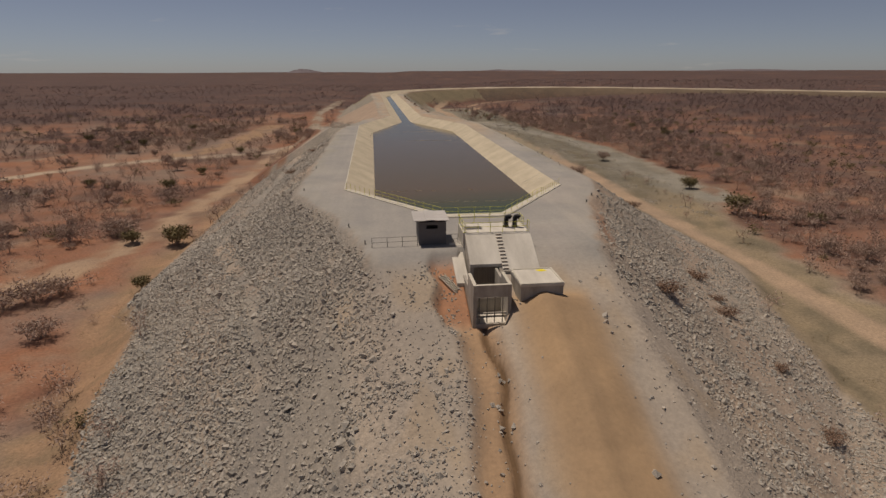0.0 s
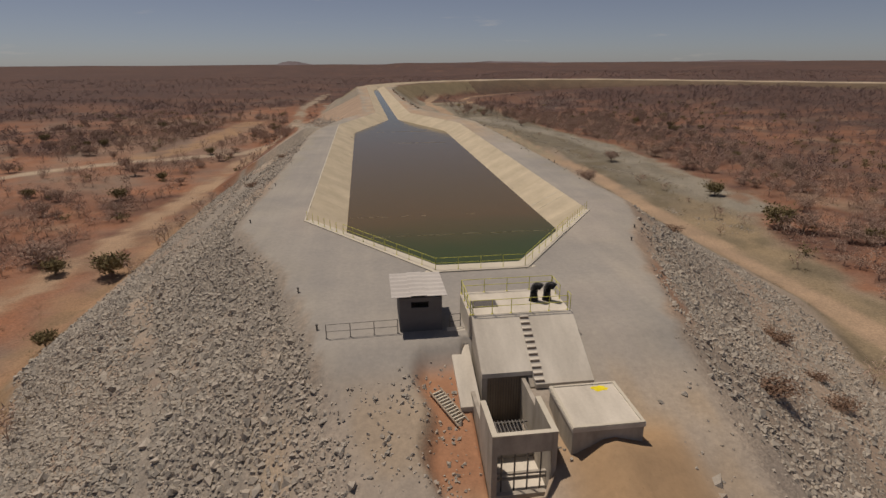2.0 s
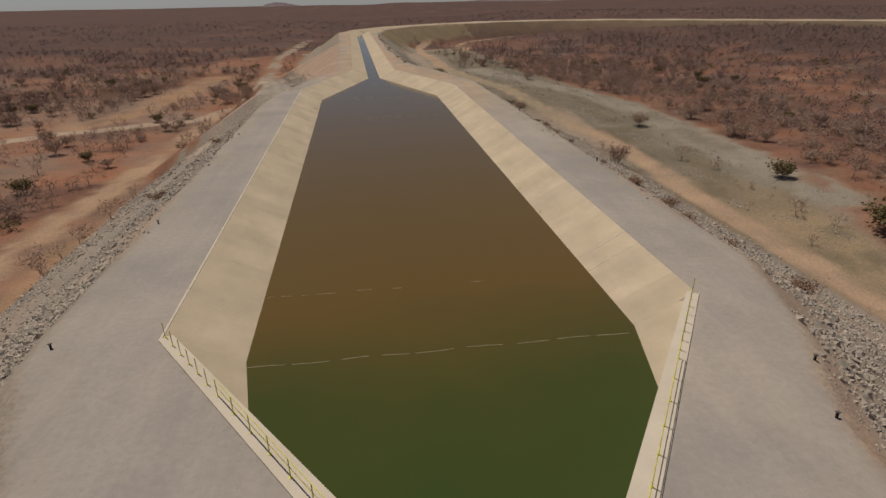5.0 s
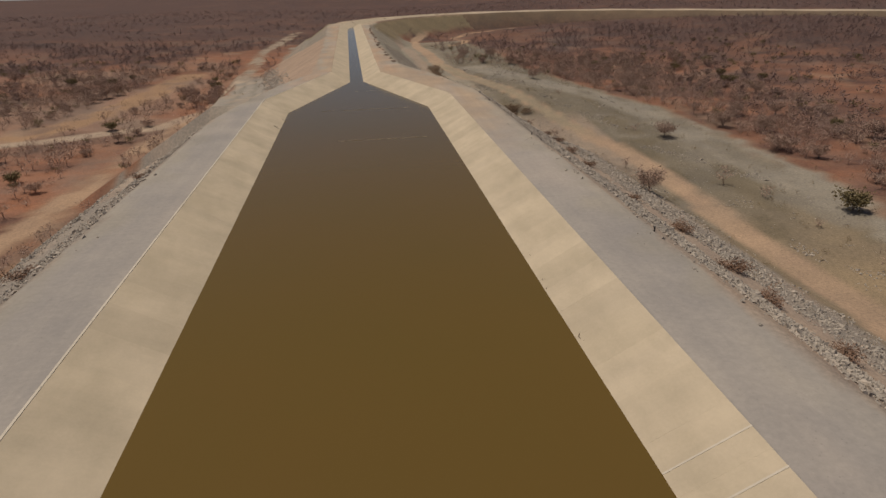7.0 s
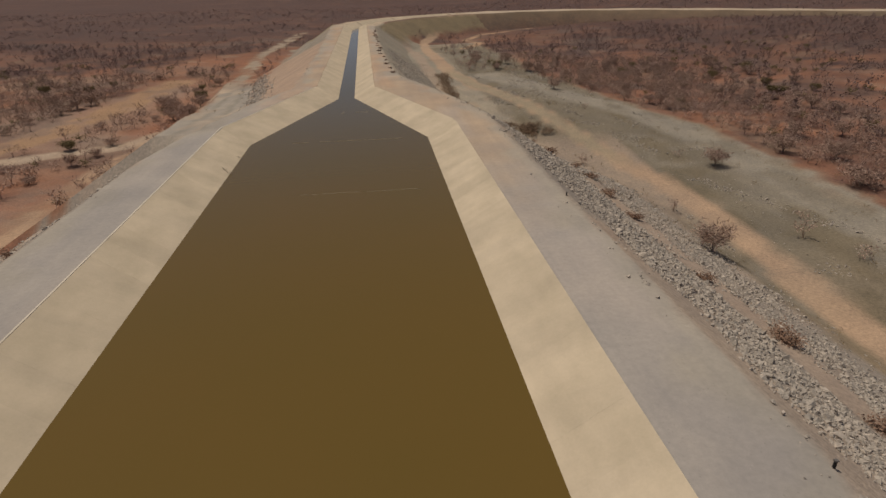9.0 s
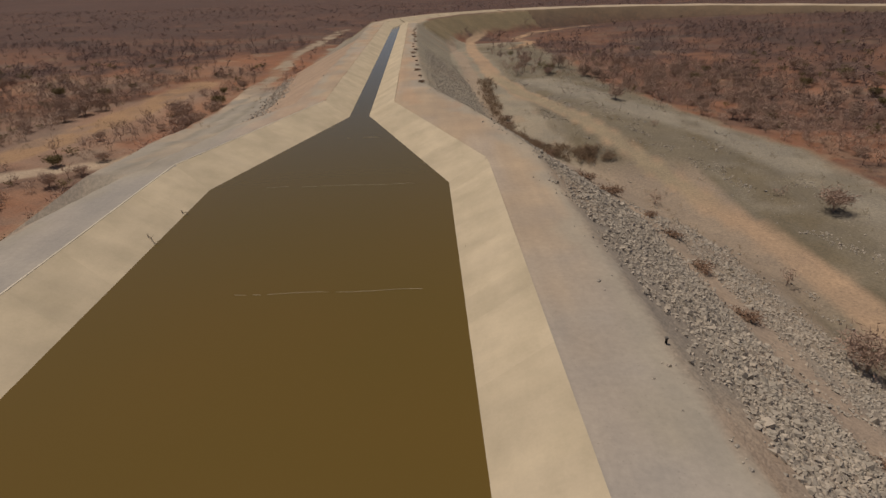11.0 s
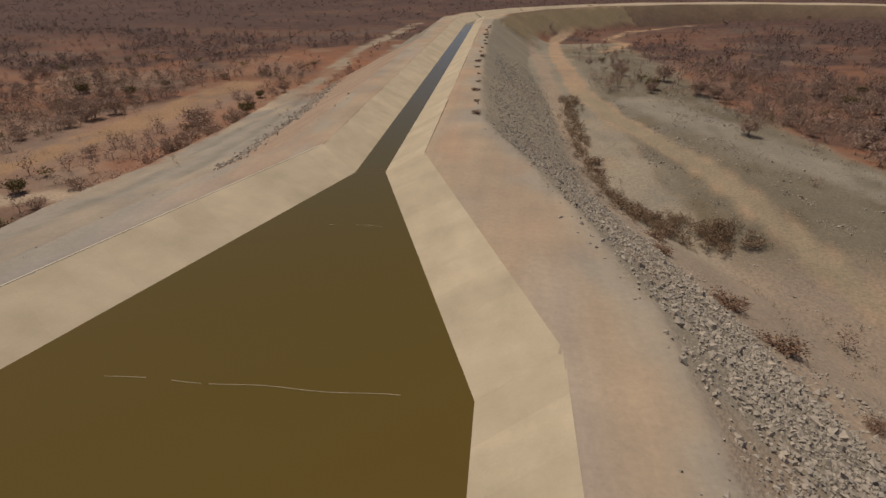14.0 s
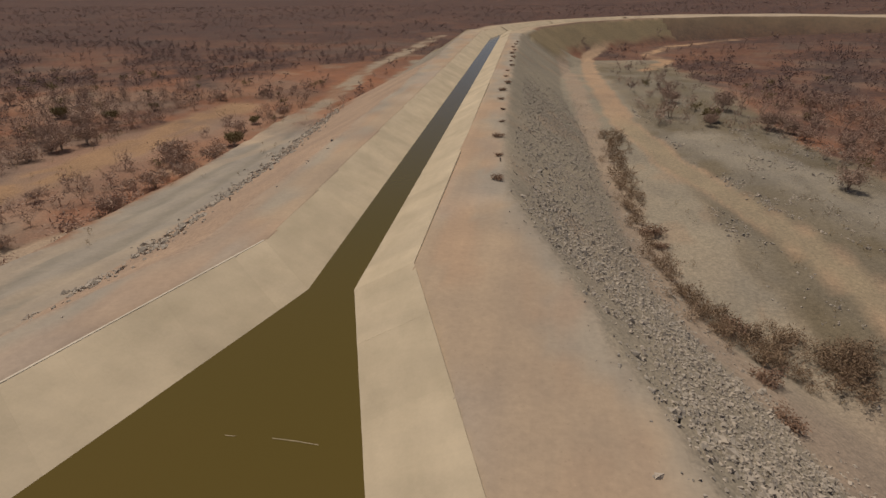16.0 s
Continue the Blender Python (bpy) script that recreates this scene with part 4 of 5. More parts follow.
def slope_stair():
    ob = thing("stair", (-5, -34, -2.5), "narrow stair with pale concrete treads on the red slope", "stair")
    a, b = Vector((-5.55, -33.2, 0)), Vector((-4.4, -35.1, 0))
    for p in (a, b):
        p.z = float(ground_height(np.array(p.x), np.array(p.y))) + 0.12
    d = (b - a).normalized()
    side = d.cross(Vector((0, 0, 1))).normalized()
    turn = math.degrees(math.atan2(side.y, side.x))
    for k in range(11):
        p = a.lerp(b, (k + 0.5) / 11)
        bm = bmesh.new()
        box(bm, -0.34, 0.34, -0.05, 0.05, -0.12, 0.04, 0.008)
        bmesh.ops.transform(bm, matrix=pose(p.x, p.y, p.z, 0, 0, turn), verts=bm.verts[:])
        part("tread", bm, M_COPING, ob)
    for s in (-1, 1):
        bm = bmesh.new()
        bar(bm, a + side * 0.37 * s - d * 0.1, b + side * 0.37 * s + d * 0.25, 0.06, 6)
        part("stringer", bm, M_CONC_BROWN, ob, "dark weathered stringer")
    return ob


slope_stair()


# ---- ropes floating across the basin ----
def rope(y, x0, x1, gaps=()):
    ob = thing("floating_rope", ((x0 + x1) / 2, y, WATER_Z), "thin pale rope floating across the water", "rope")
    edges = sorted([x0, x1] + [g for pair in gaps for g in pair])
    for a, b in zip(edges[::2], edges[1::2]):
        n = max(1, int((b - a) / 0.8))
        bm = bmesh.new()
        for k in range(n):
            xa, xb = a + (b - a) * k / n, a + (b - a) * (k + 1) / n
            bar(bm, (xa, y + 0.08 * math.sin(xa), WATER_Z + 0.012), (xb, y + 0.08 * math.sin(xb), WATER_Z + 0.008), 0.015, 6)
        part("strand", bm, M_ROPE, ob)


rope(-1.7, -11.7, 11.4, ((-9.4, -9.0), (-6.9, -6.2), (-4.6, -3.9), (-2.2, -1.9), (0.4, 1.2), (3.4, 4.3), (6.3, 6.8), (8.9, 9.3)))
rope(6.65, -11.6, 4.0, ((-11.2, -10.6), (-9.9, -9.2), (-8.6, -8.2), (-6.7, -5.3), (-4.2, -2.8), (-2.1, 3.0)))
rope(71.95, -3.4, 9.2, ((-2.6, -2.2), (-1.6, -1.2), (2.9, 3.4)))
rope(94.1, -6.8, 8.4, ((-4.6, -3.2), (-1.6, -1.2)))
rope(113.9, -1.0, 3.4, ((-0.5, 1.2),))


# ---- pale joints and stranded branches on the lining ----
def joint_line(y, run=0.2):
    """A pale mortar joint across the right slope, from its top edge to the water."""
    x0 = np.interp(y, [p[1] for p in TOP_R[:2]], [p[0] for p in TOP_R[:2]])
    x1 = np.interp(y, [p[1] for p in WET_R[:2]], [p[0] for p in WET_R[:2]])
    a, b = Vector((float(x0), y, 0.006)), Vector((float(x1), y - run, -1.994))
    w = Vector((-(b - a).y, (b - a).x, 0)).normalized() * 0.045
    up = Vector((0, 0, 0.012))
    bm = bmesh.new()
    hexa(bm, [a - w - up, a + w - up, b + w - up, b - w - up], [a - w + up, a + w + up, b + w + up, b - w + up])
    bmesh.ops.recalc_face_normals(bm, faces=bm.faces[:])
    part("joint_filler", bm, M_COPING, lining, "pale mortar joint")


joint_line(9.4)
joint_line(7.1)


def branch(a, b, seed):
    """A bare branch washed up on the slope."""
    rng = random.Random(seed)
    a, b = Vector(a), Vector(b)
    ob = thing("branch", a, "bare dark driftwood branch stranded on the lining", "branch", "branches")
    bm = bmesh.new()
    p, n = a, 5
    for k in range(n):
        q = a.lerp(b, (k + 1) / n) + Vector((rng.uniform(-0.15, 0.15), rng.uniform(-0.15, 0.15), 0.04))
        bar(bm, p, q, 0.035 * (1 - k / 8), 5, 0.035 * (1 - (k + 1) / 8))
        if k in (1, 3):
            bar(bm, q, q + Vector((rng.uniform(-0.5, 0.5), rng.uniform(0.3, 0.8), 0.12)), 0.02, 5, 0.006)
        p = q
    part("stem", bm, M_BARK_WET, ob)


def on_slope(x, y):
    """A place on the lining's straight slope."""
    return (x, y, -(16.0 - abs(x)) / 1.85 + 0.03)


for k, (xa, ya, xb, yb) in enumerate(((12.6, 32.3, 12.3, 28.6), (12.4, 27.4, 12.25, 25.6), (12.5, 20.8, 12.2, 18.4), (-13.3, 81.6, -12.2, 80.7), (-12.8, 87.5, -12.2, 87.2), (12.3, 77.6, 12.9, 78.2))):
    branch(on_slope(xa, ya), on_slope(xb, yb), k)


# ---- stones of the embankments ----
def chip_shapes(n, seed):
    """Small broken stones: angular blocks and sharper shards."""
    rng = np.random.default_rng(seed)
    cube = np.array([(x, y, z) for z in (-1, 1) for y in (-1, 1) for x in (-1, 1)], float) * 0.8
    q = [(0, 2, 3, 1), (4, 5, 7, 6), (0, 1, 5, 4), (2, 6, 7, 3), (0, 4, 6, 2), (1, 3, 7, 5)]
    cube_t = np.array([t for a, b, d, e in q for t in ((a, b, d), (a, d, e))])
    octa = np.array([(1, 0, 0), (-1, 0, 0), (0, 1, 0), (0, -1, 0), (0, 0, 1), (0, 0, -1)], float) * 1.25
    octa_t = np.array([(0, 2, 4), (2, 1, 4), (1, 3, 4), (3, 0, 4), (2, 0, 5), (1, 2, 5), (3, 1, 5), (0, 3, 5)])
    shapes, tris = [], []
    for k in range(n):
        base, t = (cube, cube_t) if k % 5 == 0 else (octa, octa_t)
        v = base * rng.uniform(0.65, 1.05, (len(base), 1)) + rng.normal(0, 0.15, base.shape)
        shapes.append(v * np.array([1.0, rng.uniform(0.65, 0.95), rng.uniform(0.5, 0.8)]))
        tris.append(t)
    return shapes, tris


CHIPS, CHIP_TRIS = chip_shapes(15, 13)


def turns(n, rng, tilt=0.5):
    a, b, c = rng.uniform(0, math.tau, n), rng.normal(0, tilt, n), rng.normal(0, tilt, n)
    ca, sa, cb, sb, cc, sc = np.cos(a), np.sin(a), np.cos(b), np.sin(b), np.cos(c), np.sin(c)
    z, o = np.zeros(n), np.ones(n)
    rz = np.stack([ca, -sa, z, sa, ca, z, z, z, o], -1).reshape(n, 3, 3)
    rx = np.stack([o, z, z, z, cb, -sb, z, sb, cb], -1).reshape(n, 3, 3)
    ry = np.stack([cc, z, sc, z, o, z, -sc, z, cc], -1).reshape(n, 3, 3)
    return rz @ rx @ ry


def strewn(shapes, tris, at, size, rng, tilt=0.5):
    """Vertices and triangles of many copies of the shapes."""
    vs, fs, base = [], [], 0
    pick = rng.integers(0, len(shapes), len(at))
    for k, s in enumerate(shapes):
        i = np.nonzero(pick == k)[0]
        if not len(i):
            continue
        r = turns(len(i), rng, tilt)
        v = np.einsum("nij,vj->nvi", r, s) * size[i][:, None, None] + at[i][:, None, :]
        t = tris[k] if isinstance(tris, list) else tris
        f = t[None] + (base + np.arange(len(i)) * len(s))[:, None, None]
        vs.append(v.reshape(-1, 3))
        fs.append(f.reshape(-1, 3))
        base += len(i) * len(s)
    return np.concatenate(vs), np.concatenate(fs)


def bank_distance(x, y):
    hw = np.where(x < 0, np.interp(y, [p[0] for p in CREST_L], [p[1] for p in CREST_L]), np.interp(y, [p[0] for p in CREST_R], [p[1] for p in CREST_R]))
    return np.abs(x) - hw


RUBBLE_LINES = (((25.5, 143), (24, 152), (23, 170), (22, 195), (21, 220), (20.5, 245)), ((40.5, 182), (43.2, 171), (45, 166)), ((51.5, 146), (56, 142), (60, 134), (62, 124)), ((56, 189), (58, 175), (66, 171), (71, 166)), ((62, 110), (68, 96), (74, 80)))


def stone_density(x, y):
    d = bank_distance(x, y)
    patch = fbm(x / 6, y / 9, 3, 91)
    fine = fbm(x / 2.2, y / 2.2, 2, 92)
    start = np.interp(y, (-50, -44, -40, -35, -33.2), (10, 8.5, 5.6, 4.5, 0)) + 2 * (patch - 0.5)
    left = step(0.2, 1.5, d - start) * (1 - step(23.2, 25.2, d + 2 * (patch - 0.5) - 4 * step(-10, -35, y))) * (0.8 + 0.2 * step(0.36, 0.52, patch))
    path = np.exp(-((d - 11.4 + 1.5 * (fine - 0.5)) / 0.9) ** 2) * np.where(y < 95, 0.85, 0)
    left = left * (1 - path) * np.where(y > 20, 0.7, 1.0)
    ry, rx = np.array([p[0] for p in RAMP]), np.array([p[1] for p in RAMP])
    edge = x - np.interp(y, ry, rx)
    left = np.where(y > 95, 1.4 * np.exp(-((edge - 6.8) / 2.0) ** 2) * step(0.28, 0.46, fine) * step(120, 135, y), left)
    ease = np.where(y < 0, 2.4, 0) * step(0, -20, y) - np.where(y < -31, np.interp(y, (-60, -42, -31), (3.6, 3.3, 0)), 0)
    band = step(1.8, 3.6, d + 3 * (patch - 0.5) + ease) * (1 - step(12.6, 14.2, d + 2 * (fine - 0.5))) * np.where(y < 10, 0.45 + 0.55 * step(0.40, 0.54, fine), 0.72 + 0.28 * step(0.34, 0.50, patch))
    lip = step(16.2, 17.4, d + 2 * (patch - 0.5)) * (1 - step(24.5, 27.5, d)) * (0.3 + 0.7 * step(0.40, 0.52, fine)) * np.where(y > 100, 1 - step(100, 112, y), 1) * np.where(y < 12, 1.15, 1)
    right = np.maximum(band, lip)
    right = np.maximum(right, np.where(y < 10, 0.5 * step(9, 11, d) * (1 - step(25, 28, d)) * (0.4 + 0.6 * step(0.40, 0.52, fine)), 0))
    right = np.maximum(right, np.where((y > 60) | ((y < 12) & (y > -34)), 0.42 * step(0.2, 1.2, d + 1.5 * (patch - 0.5)) * (1 - step(13, 18, d)) * step(0.34, 0.5, fine), 0))
    right = np.where((y > 15) & (y < 45), right * 0.75, right)
    right = right * np.where(y > 150, 0.85, 1) * (1 - 0.75 * shoulder(x, y, d))
    crumbs = np.exp(-((d + 0.2) / 0.9) ** 2) * 0.07 * step(0.42, 0.6, fine) * np.where(y > 15, 1, 0)
    crumbs = np.maximum(crumbs, np.where((x > 0) & (d > 26) & (d < 62) & (y > 30) & (from_line(x, y, RIGHT_ROAD)[0] > 3.2), 0.05 * step(0.5, 0.62, fine) + 0.5 * step(0.60, 0.66, patch) * step(0.42, 0.55, fine), 0))
    # lines of rubble along the flats
    for line in RUBBLE_LINES:
        crumbs = np.maximum(crumbs, 0.8 * np.exp(-(from_line(x, y, line)[0] / 1.1) ** 2) * step(0.36, 0.5, fine))
    dens = np.maximum(np.where(x < 0, left, right), crumbs)
    clean = 1 - np.exp(-(np.abs(x - heap_x(y)) / 4.0) ** 6)
    tongue = np.where((d < 9) & (y < -33) & (x < 13), (0.07 + np.where(x < -5.5, 0.10 + 0.6 * step(0.46, 0.60, patch) * step(0.38, 0.5, fine), 0.0)) * clean, 0)
    tongue = np.maximum(tongue, np.where((x > -7.6) & (x < -4.4) & (y > -38) & (y < -31.0), 0.2 * step(0.46, 0.58, fine), 0))
    kerb = 0.8 * np.exp(-((x - gully_x(y) + 1.9) / 0.35) ** 2) * step(-36, -38, y) * step(0.35, 0.5, fine)
    return np.maximum(np.maximum(dens, tongue), kerb) * (1 - step(195, 245, y)) * step(-84, -80, y)


def stones():
    rng = np.random.default_rng(4)
    x, y = [], []
    for x0, x1, y0, y1, n in ((-52, -2, -84, 12, 140000), (-2, 45, -84, 12, 88000), (-50, -10, 12, 245, 50000), (10, 46, 12, 150, 132000), (10, 46, 150, 245, 42000), (46, 74, 30, 245, 52000)):
        x.append(rng.uniform(x0, x1, n))
        y.append(rng.uniform(y0, y1, n))
    x, y = np.concatenate(x), np.concatenate(y)
    keep = rng.random(len(x)) < stone_density(x, y)
    x, y = x[keep], y[keep]
    d = bank_distance(x, y)
    size = rng.lognormal(-2.13, 0.42, len(x)).clip(0.05, 0.42) * np.where(d > 0, 1.0, 0.75)
    size = size * np.where((y < 15) & (x < 0) & (d > 4), 1.18, 1.0)
    size = size * np.where((x < -15) & (y > 115), 1.6, np.where((x > 0) & (x < 30) & (y > 118), 0.8, 1.0))
    z = ground_height(x, y) + size * 0.05
    at = np.stack([x, y, z], 1)
    v, f = strewn(CHIPS, CHIP_TRIS, at, size, rng)
    riprap = tagged(new("riprap", big_mesh("riprap", v, f, M_ROCK)), "loose grey and tan broken rock covering the embankment sides", "rocks", kind="stuff")
    return riprap


riprap = stones()


def boulders():
    """The larger stones that can be told apart."""
    rng = np.random.default_rng(8)
    host = tagged(new("boulders"), "larger broken grey stones lying on the banks", "boulders", kind="structure")
    meshes = [big_mesh("boulder", s * 1.2, t, M_ROCK) for s, t in zip(CHIPS, CHIP_TRIS)]
    made = 0
    while made < 280:
        x, y = rng.uniform(-32, 32), rng.uniform(-70, 20) if made < 190 else rng.uniform(20, 190)
        if rng.random() > float(stone_density(np.array(x), np.array(y))) + 0.02:
            continue
        if bank_distance(np.array(x), np.array(y)) < 2.0 and y > -36:
            continue
        s = rng.uniform(0.16, 0.30)
        ob = new("stone", meshes[made % len(meshes)])
        ob.parent = host
        ob.matrix_basis = pose(x, y, float(ground_height(np.array(x), np.array(y))) + 0.1 * s, rng.uniform(-25, 25), rng.uniform(-25, 25), rng.uniform(0, 360)) @ Matrix.Diagonal((s, s, s, 1))
        made += 1


boulders()


# ---- dry scrub ----
def tube(pts, radii, sides=3):
    """A thin tapering limb: vertices and triangles."""
    v, f = [], []
    for p, r in zip(pts, radii):
        for k in range(sides):
            a = k * math.tau / sides
            v.append((p[0] + r * math.cos(a), p[1] + r * math.sin(a), p[2]))
    for j in range(len(pts) - 1):
        for k in range(sides):
            a, b = j * sides + k, j * sides + (k + 1) % sides
            f += [(a, b, b + sides), (a, b + sides, a + sides)]
    return v, f


def shrub_shape(seed, height, spread, limbs, twigs, width, leaf=0.0, low=False):
    """Limbs and twigs of a bare shrub: two meshes, (wood), (crown)."""
    rng = random.Random(seed)
    wv, wf, cv, cf = [], [], [], []
    ends = []
    stem = height * (0.12 if low else 0.3)
    for k in range(limbs):
        a = k / limbs * math.tau + rng.uniform(-0.5, 0.5)
        out = spread * rng.uniform(0.45, 0.95)
        top = height * rng.uniform(0.6, 0.95)
        p0 = (rng.uniform(-0.08, 0.08), rng.uniform(-0.08, 0.08), -0.15)
        p1 = (0.12 * out * math.cos(a), 0.12 * out * math.sin(a), stem)
        p2 = (0.55 * out * math.cos(a + 0.2), 0.55 * out * math.sin(a + 0.2), stem + (top - stem) * 0.55)
        p3 = (out * math.cos(a), out * math.sin(a), top)
        v, f = tube((p0, p1, p2, p3), (0.016 * height, 0.012 * height, 0.007 * height, 0.003 * height))
        b = len(wv)
        wv += v
        wf += [tuple(i + b for i in t) for t in f]
        ends += [p2, p3, tuple((p2[i] + p3[i]) / 2 for i in range(3)), tuple((p1[i] + p2[i]) / 2 for i in range(3))]
    mid = Vector((0, 0, stem + (height - stem) * (0.42 if low else 0.5)))
    tall = (height - stem) * (0.55 if low else 0.5)
    lobes = [Vector(e) for e in ends if e[2] > stem * 1.2] or [Vector(e) for e in ends]
    for k in range(twigs):
        if k % 3:
            c = rng.choice(lobes)
            e = c + Vector((rng.gauss(0, 1), rng.gauss(0, 1), rng.gauss(0, 0.8))) * spread * 0.20
        else:
            q = Vector((rng.gauss(0, 1), rng.gauss(0, 1), rng.gauss(0, 1))).normalized() * rng.uniform(0.45, 1.0)
            e = mid + Vector((q.x * spread * 0.9, q.y * spread * 0.9, q.z * tall))
        e.z = max(e.z, 0.06)
        d = (Vector((rng.gauss(0, 1), rng.gauss(0, 1), rng.gauss(0.2, 0.7))) + (e - mid) * (0.5 / spread)).normalized()
        ln = height * rng.uniform(0.10, 0.22)
        s = d.cross(Vector((rng.gauss(0, 1), rng.gauss(0, 1), rng.gauss(0, 1)))).normalized() * width * rng.uniform(0.6, 1.3)
        m = e + d * ln
        m.z = max(m.z, 0.05)
        b = len(cv)
        if leaf and rng.random() < leaf:
            s *= 2.0
        cv += [e - s, e + s, m]
        cf.append((b, b + 1, b + 2))
    return (np.array(wv), np.array(wf)), (np.array([tuple(v) for v in cv]), np.array(cf))


def scrub_cover(x, y):
    """How thick the scrub stands, in 0..1."""
    d = bank_distance(x, np.minimum(y, 335))
    z = step(20, 27, np.where(y > 335, 30, d))
    for line, w in ((LEFT_ROAD, 4.5), (LEFT_LANE, 5), (LEFT_TRACK, 6.5), (LEFT_CUT, 8), (RIGHT_ROAD, 5.5), (RIGHT_PALE, 10), (RIGHT_SPUR, 4)):
        z = z * step(w * 0.8, w * 1.3, from_line(x, y, line)[0])
    dc, run = from_line(x, y, CANAL)
    z = z * np.where(run > 190, step(20, 26, dc), 1)
    z = z * np.where((y > 90) & (y < 245), step(5.5, 7.5, np.abs(x - np.interp(y, [p[0] for p in RAMP], [p[1] for p in RAMP]))), 1)
    past = x - np.interp(y, [p[0] for p in SCRUB_EDGE], [p[1] for p in SCRUB_EDGE])
    near_r = np.where((x > 0) & (y < 330), 0.05 + 0.25 * step(175, 215, y) + (0.95 - 0.25 * step(175, 215, y)) * step(-3, 4, past + 5 * (fbm(x / 6, y / 6, 2, 63) - 0.5)), 1)
    near_l = np.where((x < 0) & (y < 130), 0.5 + 0.5 * step(34, 50, d), 1)
    return z * near_r * near_l * (0.10 + 0.90 * clumps(x, y))


def in_sight(x, y):
    """The part of the plan beside and ahead of the banks."""
    return (y > -75) & (np.abs(x) < 90 + 0.95 * (y + 90))


def scatter(n, x0, x1, y0, y1, rng, power=1.0):
    x, y = rng.uniform(x0, x1, n), rng.uniform(y0, y1, n)
    keep = (rng.random(n) < scrub_cover(x, y) ** power) & in_sight(x, y)
    return x[keep], y[keep]


def joined(shape):
    (wv, wf), (cv, cf) = shape
    return np.concatenate([wv, cv]), np.concatenate([wf, cf + len(wv)])


def stuff(name, shapes, x, y, size, rng, material, label, category):
    at = np.stack([x, y, ground_height(x, y)], 1)
    v, f = strewn([s[0] for s in shapes], [s[1] for s in shapes], at, size, rng, 0.06)
    return tagged(new(name, big_mesh(name, v, f, material)), label, category, kind="stuff")


def plant_scrub():
    rng = np.random.default_rng(21)
    # single small trees and shrubs nearest to the way
    kinds = []
    for k, (h, s, limbs, tw, w, leaf) in enumerate(((3.2, 2.2, 7, 1250, 0.05, 0.0), (2.2, 2.1, 8, 1150, 0.05, 0.0), (4.0, 2.5, 7, 1350, 0.05, 0.0), (3.0, 2.2, 7, 1000, 0.065, 0.75))):
        (wv, wf), (cv, cf) = shrub_shape(100 + k, h, s, limbs, tw, w, leaf)
        trunk, crown = big_mesh("trunk", wv, wf, M_BARK), big_mesh("crown", cv, cf, M_GREEN if leaf else M_TWIG)
        label = "small olive-green thorn tree on red soil" if leaf else "bare grey-brown dry thorn tree on red soil"
        kinds.append((trunk, crown, label))
    firsts = {}

    def tree(x, y, k, s, turn):
        m = pose(x, y, float(ground_height(np.array(x), np.array(y))), 0, 0, turn)
        if k not in firsts:
            trunk, crown, label = kinds[k]
            ob = thing("tree", m.translation, label, "tree", "scrub trees")
            ob.matrix_basis = m
            for nm, me in (("trunk", trunk), ("crown", crown)):
                o = new(nm, me)
                o.parent = ob
            firsts[k] = ob
        else:
            ob = copy_thing(firsts[k], m)
        ob.scale = (s, s, s * 0.95)
    for x, y, k, s in ((-51.7, 31.0, 3, 1.35), (-64.3, 37.5, 1, 1.7), (-66.8, 39.5, 1, 1.5), (-61, 33, 3, 0.9), (57, 180, 0, 1.0), (76, 66, 3, 1.1), (70, 115, 0, 1.1), (-58, 155, 1, 0.9), (-51, 179, 1, 1.5), (-48.5, 185, 1, 1.4), (-47, 192, 0, 1.2), (-50.5, 206, 3, 1.0), (-66, 152, 3, 0.8), (-57.8, 195.6, 1, 1.7), (-55, 192, 1, 1.5), (-64.5, 4.9, 1, 1.6), (-62, 7.5, 1, 1.4), (-67.5, 2.5, 1, 1.5), (-57, -7.5, 1, 1.3), (-48.8, 5.5, 3, 0.7), (73, 38.5, 3, 1.5), (88, 100, 1, 1.6), (88.5, 121, 0, 1.2)):
        tree(x, y, k, s, x * 7 % 360)
    n = 0
    while n < 230:
        x, y = rng.uniform(-150, 150), rng.uniform(-60, 250)
        xa, ya = np.array(x), np.array(y)
        if not bool(in_sight(xa, ya)) or rng.random() > float(scrub_cover(xa, ya)) or abs(x) > 62 + 0.35 * (y + 60):
            continue
        tree(x, y, 3 if rng.random() < 0.09 else int(rng.integers(0, 3)), rng.uniform(0.6, 1.1), rng.uniform(0, 360))
        n += 1
    # the thicket behind and between them
    mid = [joined(shrub_shape(200 + k, h, s, 3, 116, 0.066, 0.0, low)) for k, (h, s, low) in enumerate(((2.4, 1.7, True), (3.2, 1.9, False), (1.7, 1.4, True), (2.8, 2.1, True), (3.8, 2.0, False)))]
    x, y = scatter(9500, -125, 125, -70, 260, rng, 0.7)
    stuff("scrub", mid, x, y, rng.uniform(0.55, 1.1, len(x)), rng, M_TWIG, "dense leafless brown thorn scrub on dry plain", "scrub")
    thick = [joined(shrub_shape(240 + k, h, s, 1, 28, 0.21, 0.0, True)) for k, (h, s) in enumerate(((2.4, 1.8), (3.0, 2.0), (2.0, 1.7)))]
    x, y = scatter(16500, -330, 330, -40, 380, rng, 0.7)
    k = (np.abs(x) > 105) | (y > 240)
    x, y = x[k], y[k]
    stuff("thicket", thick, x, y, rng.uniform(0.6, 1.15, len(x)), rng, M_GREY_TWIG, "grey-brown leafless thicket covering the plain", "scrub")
    x, y = scatter(700, -200, 200, -60, 300, rng, 0.6)
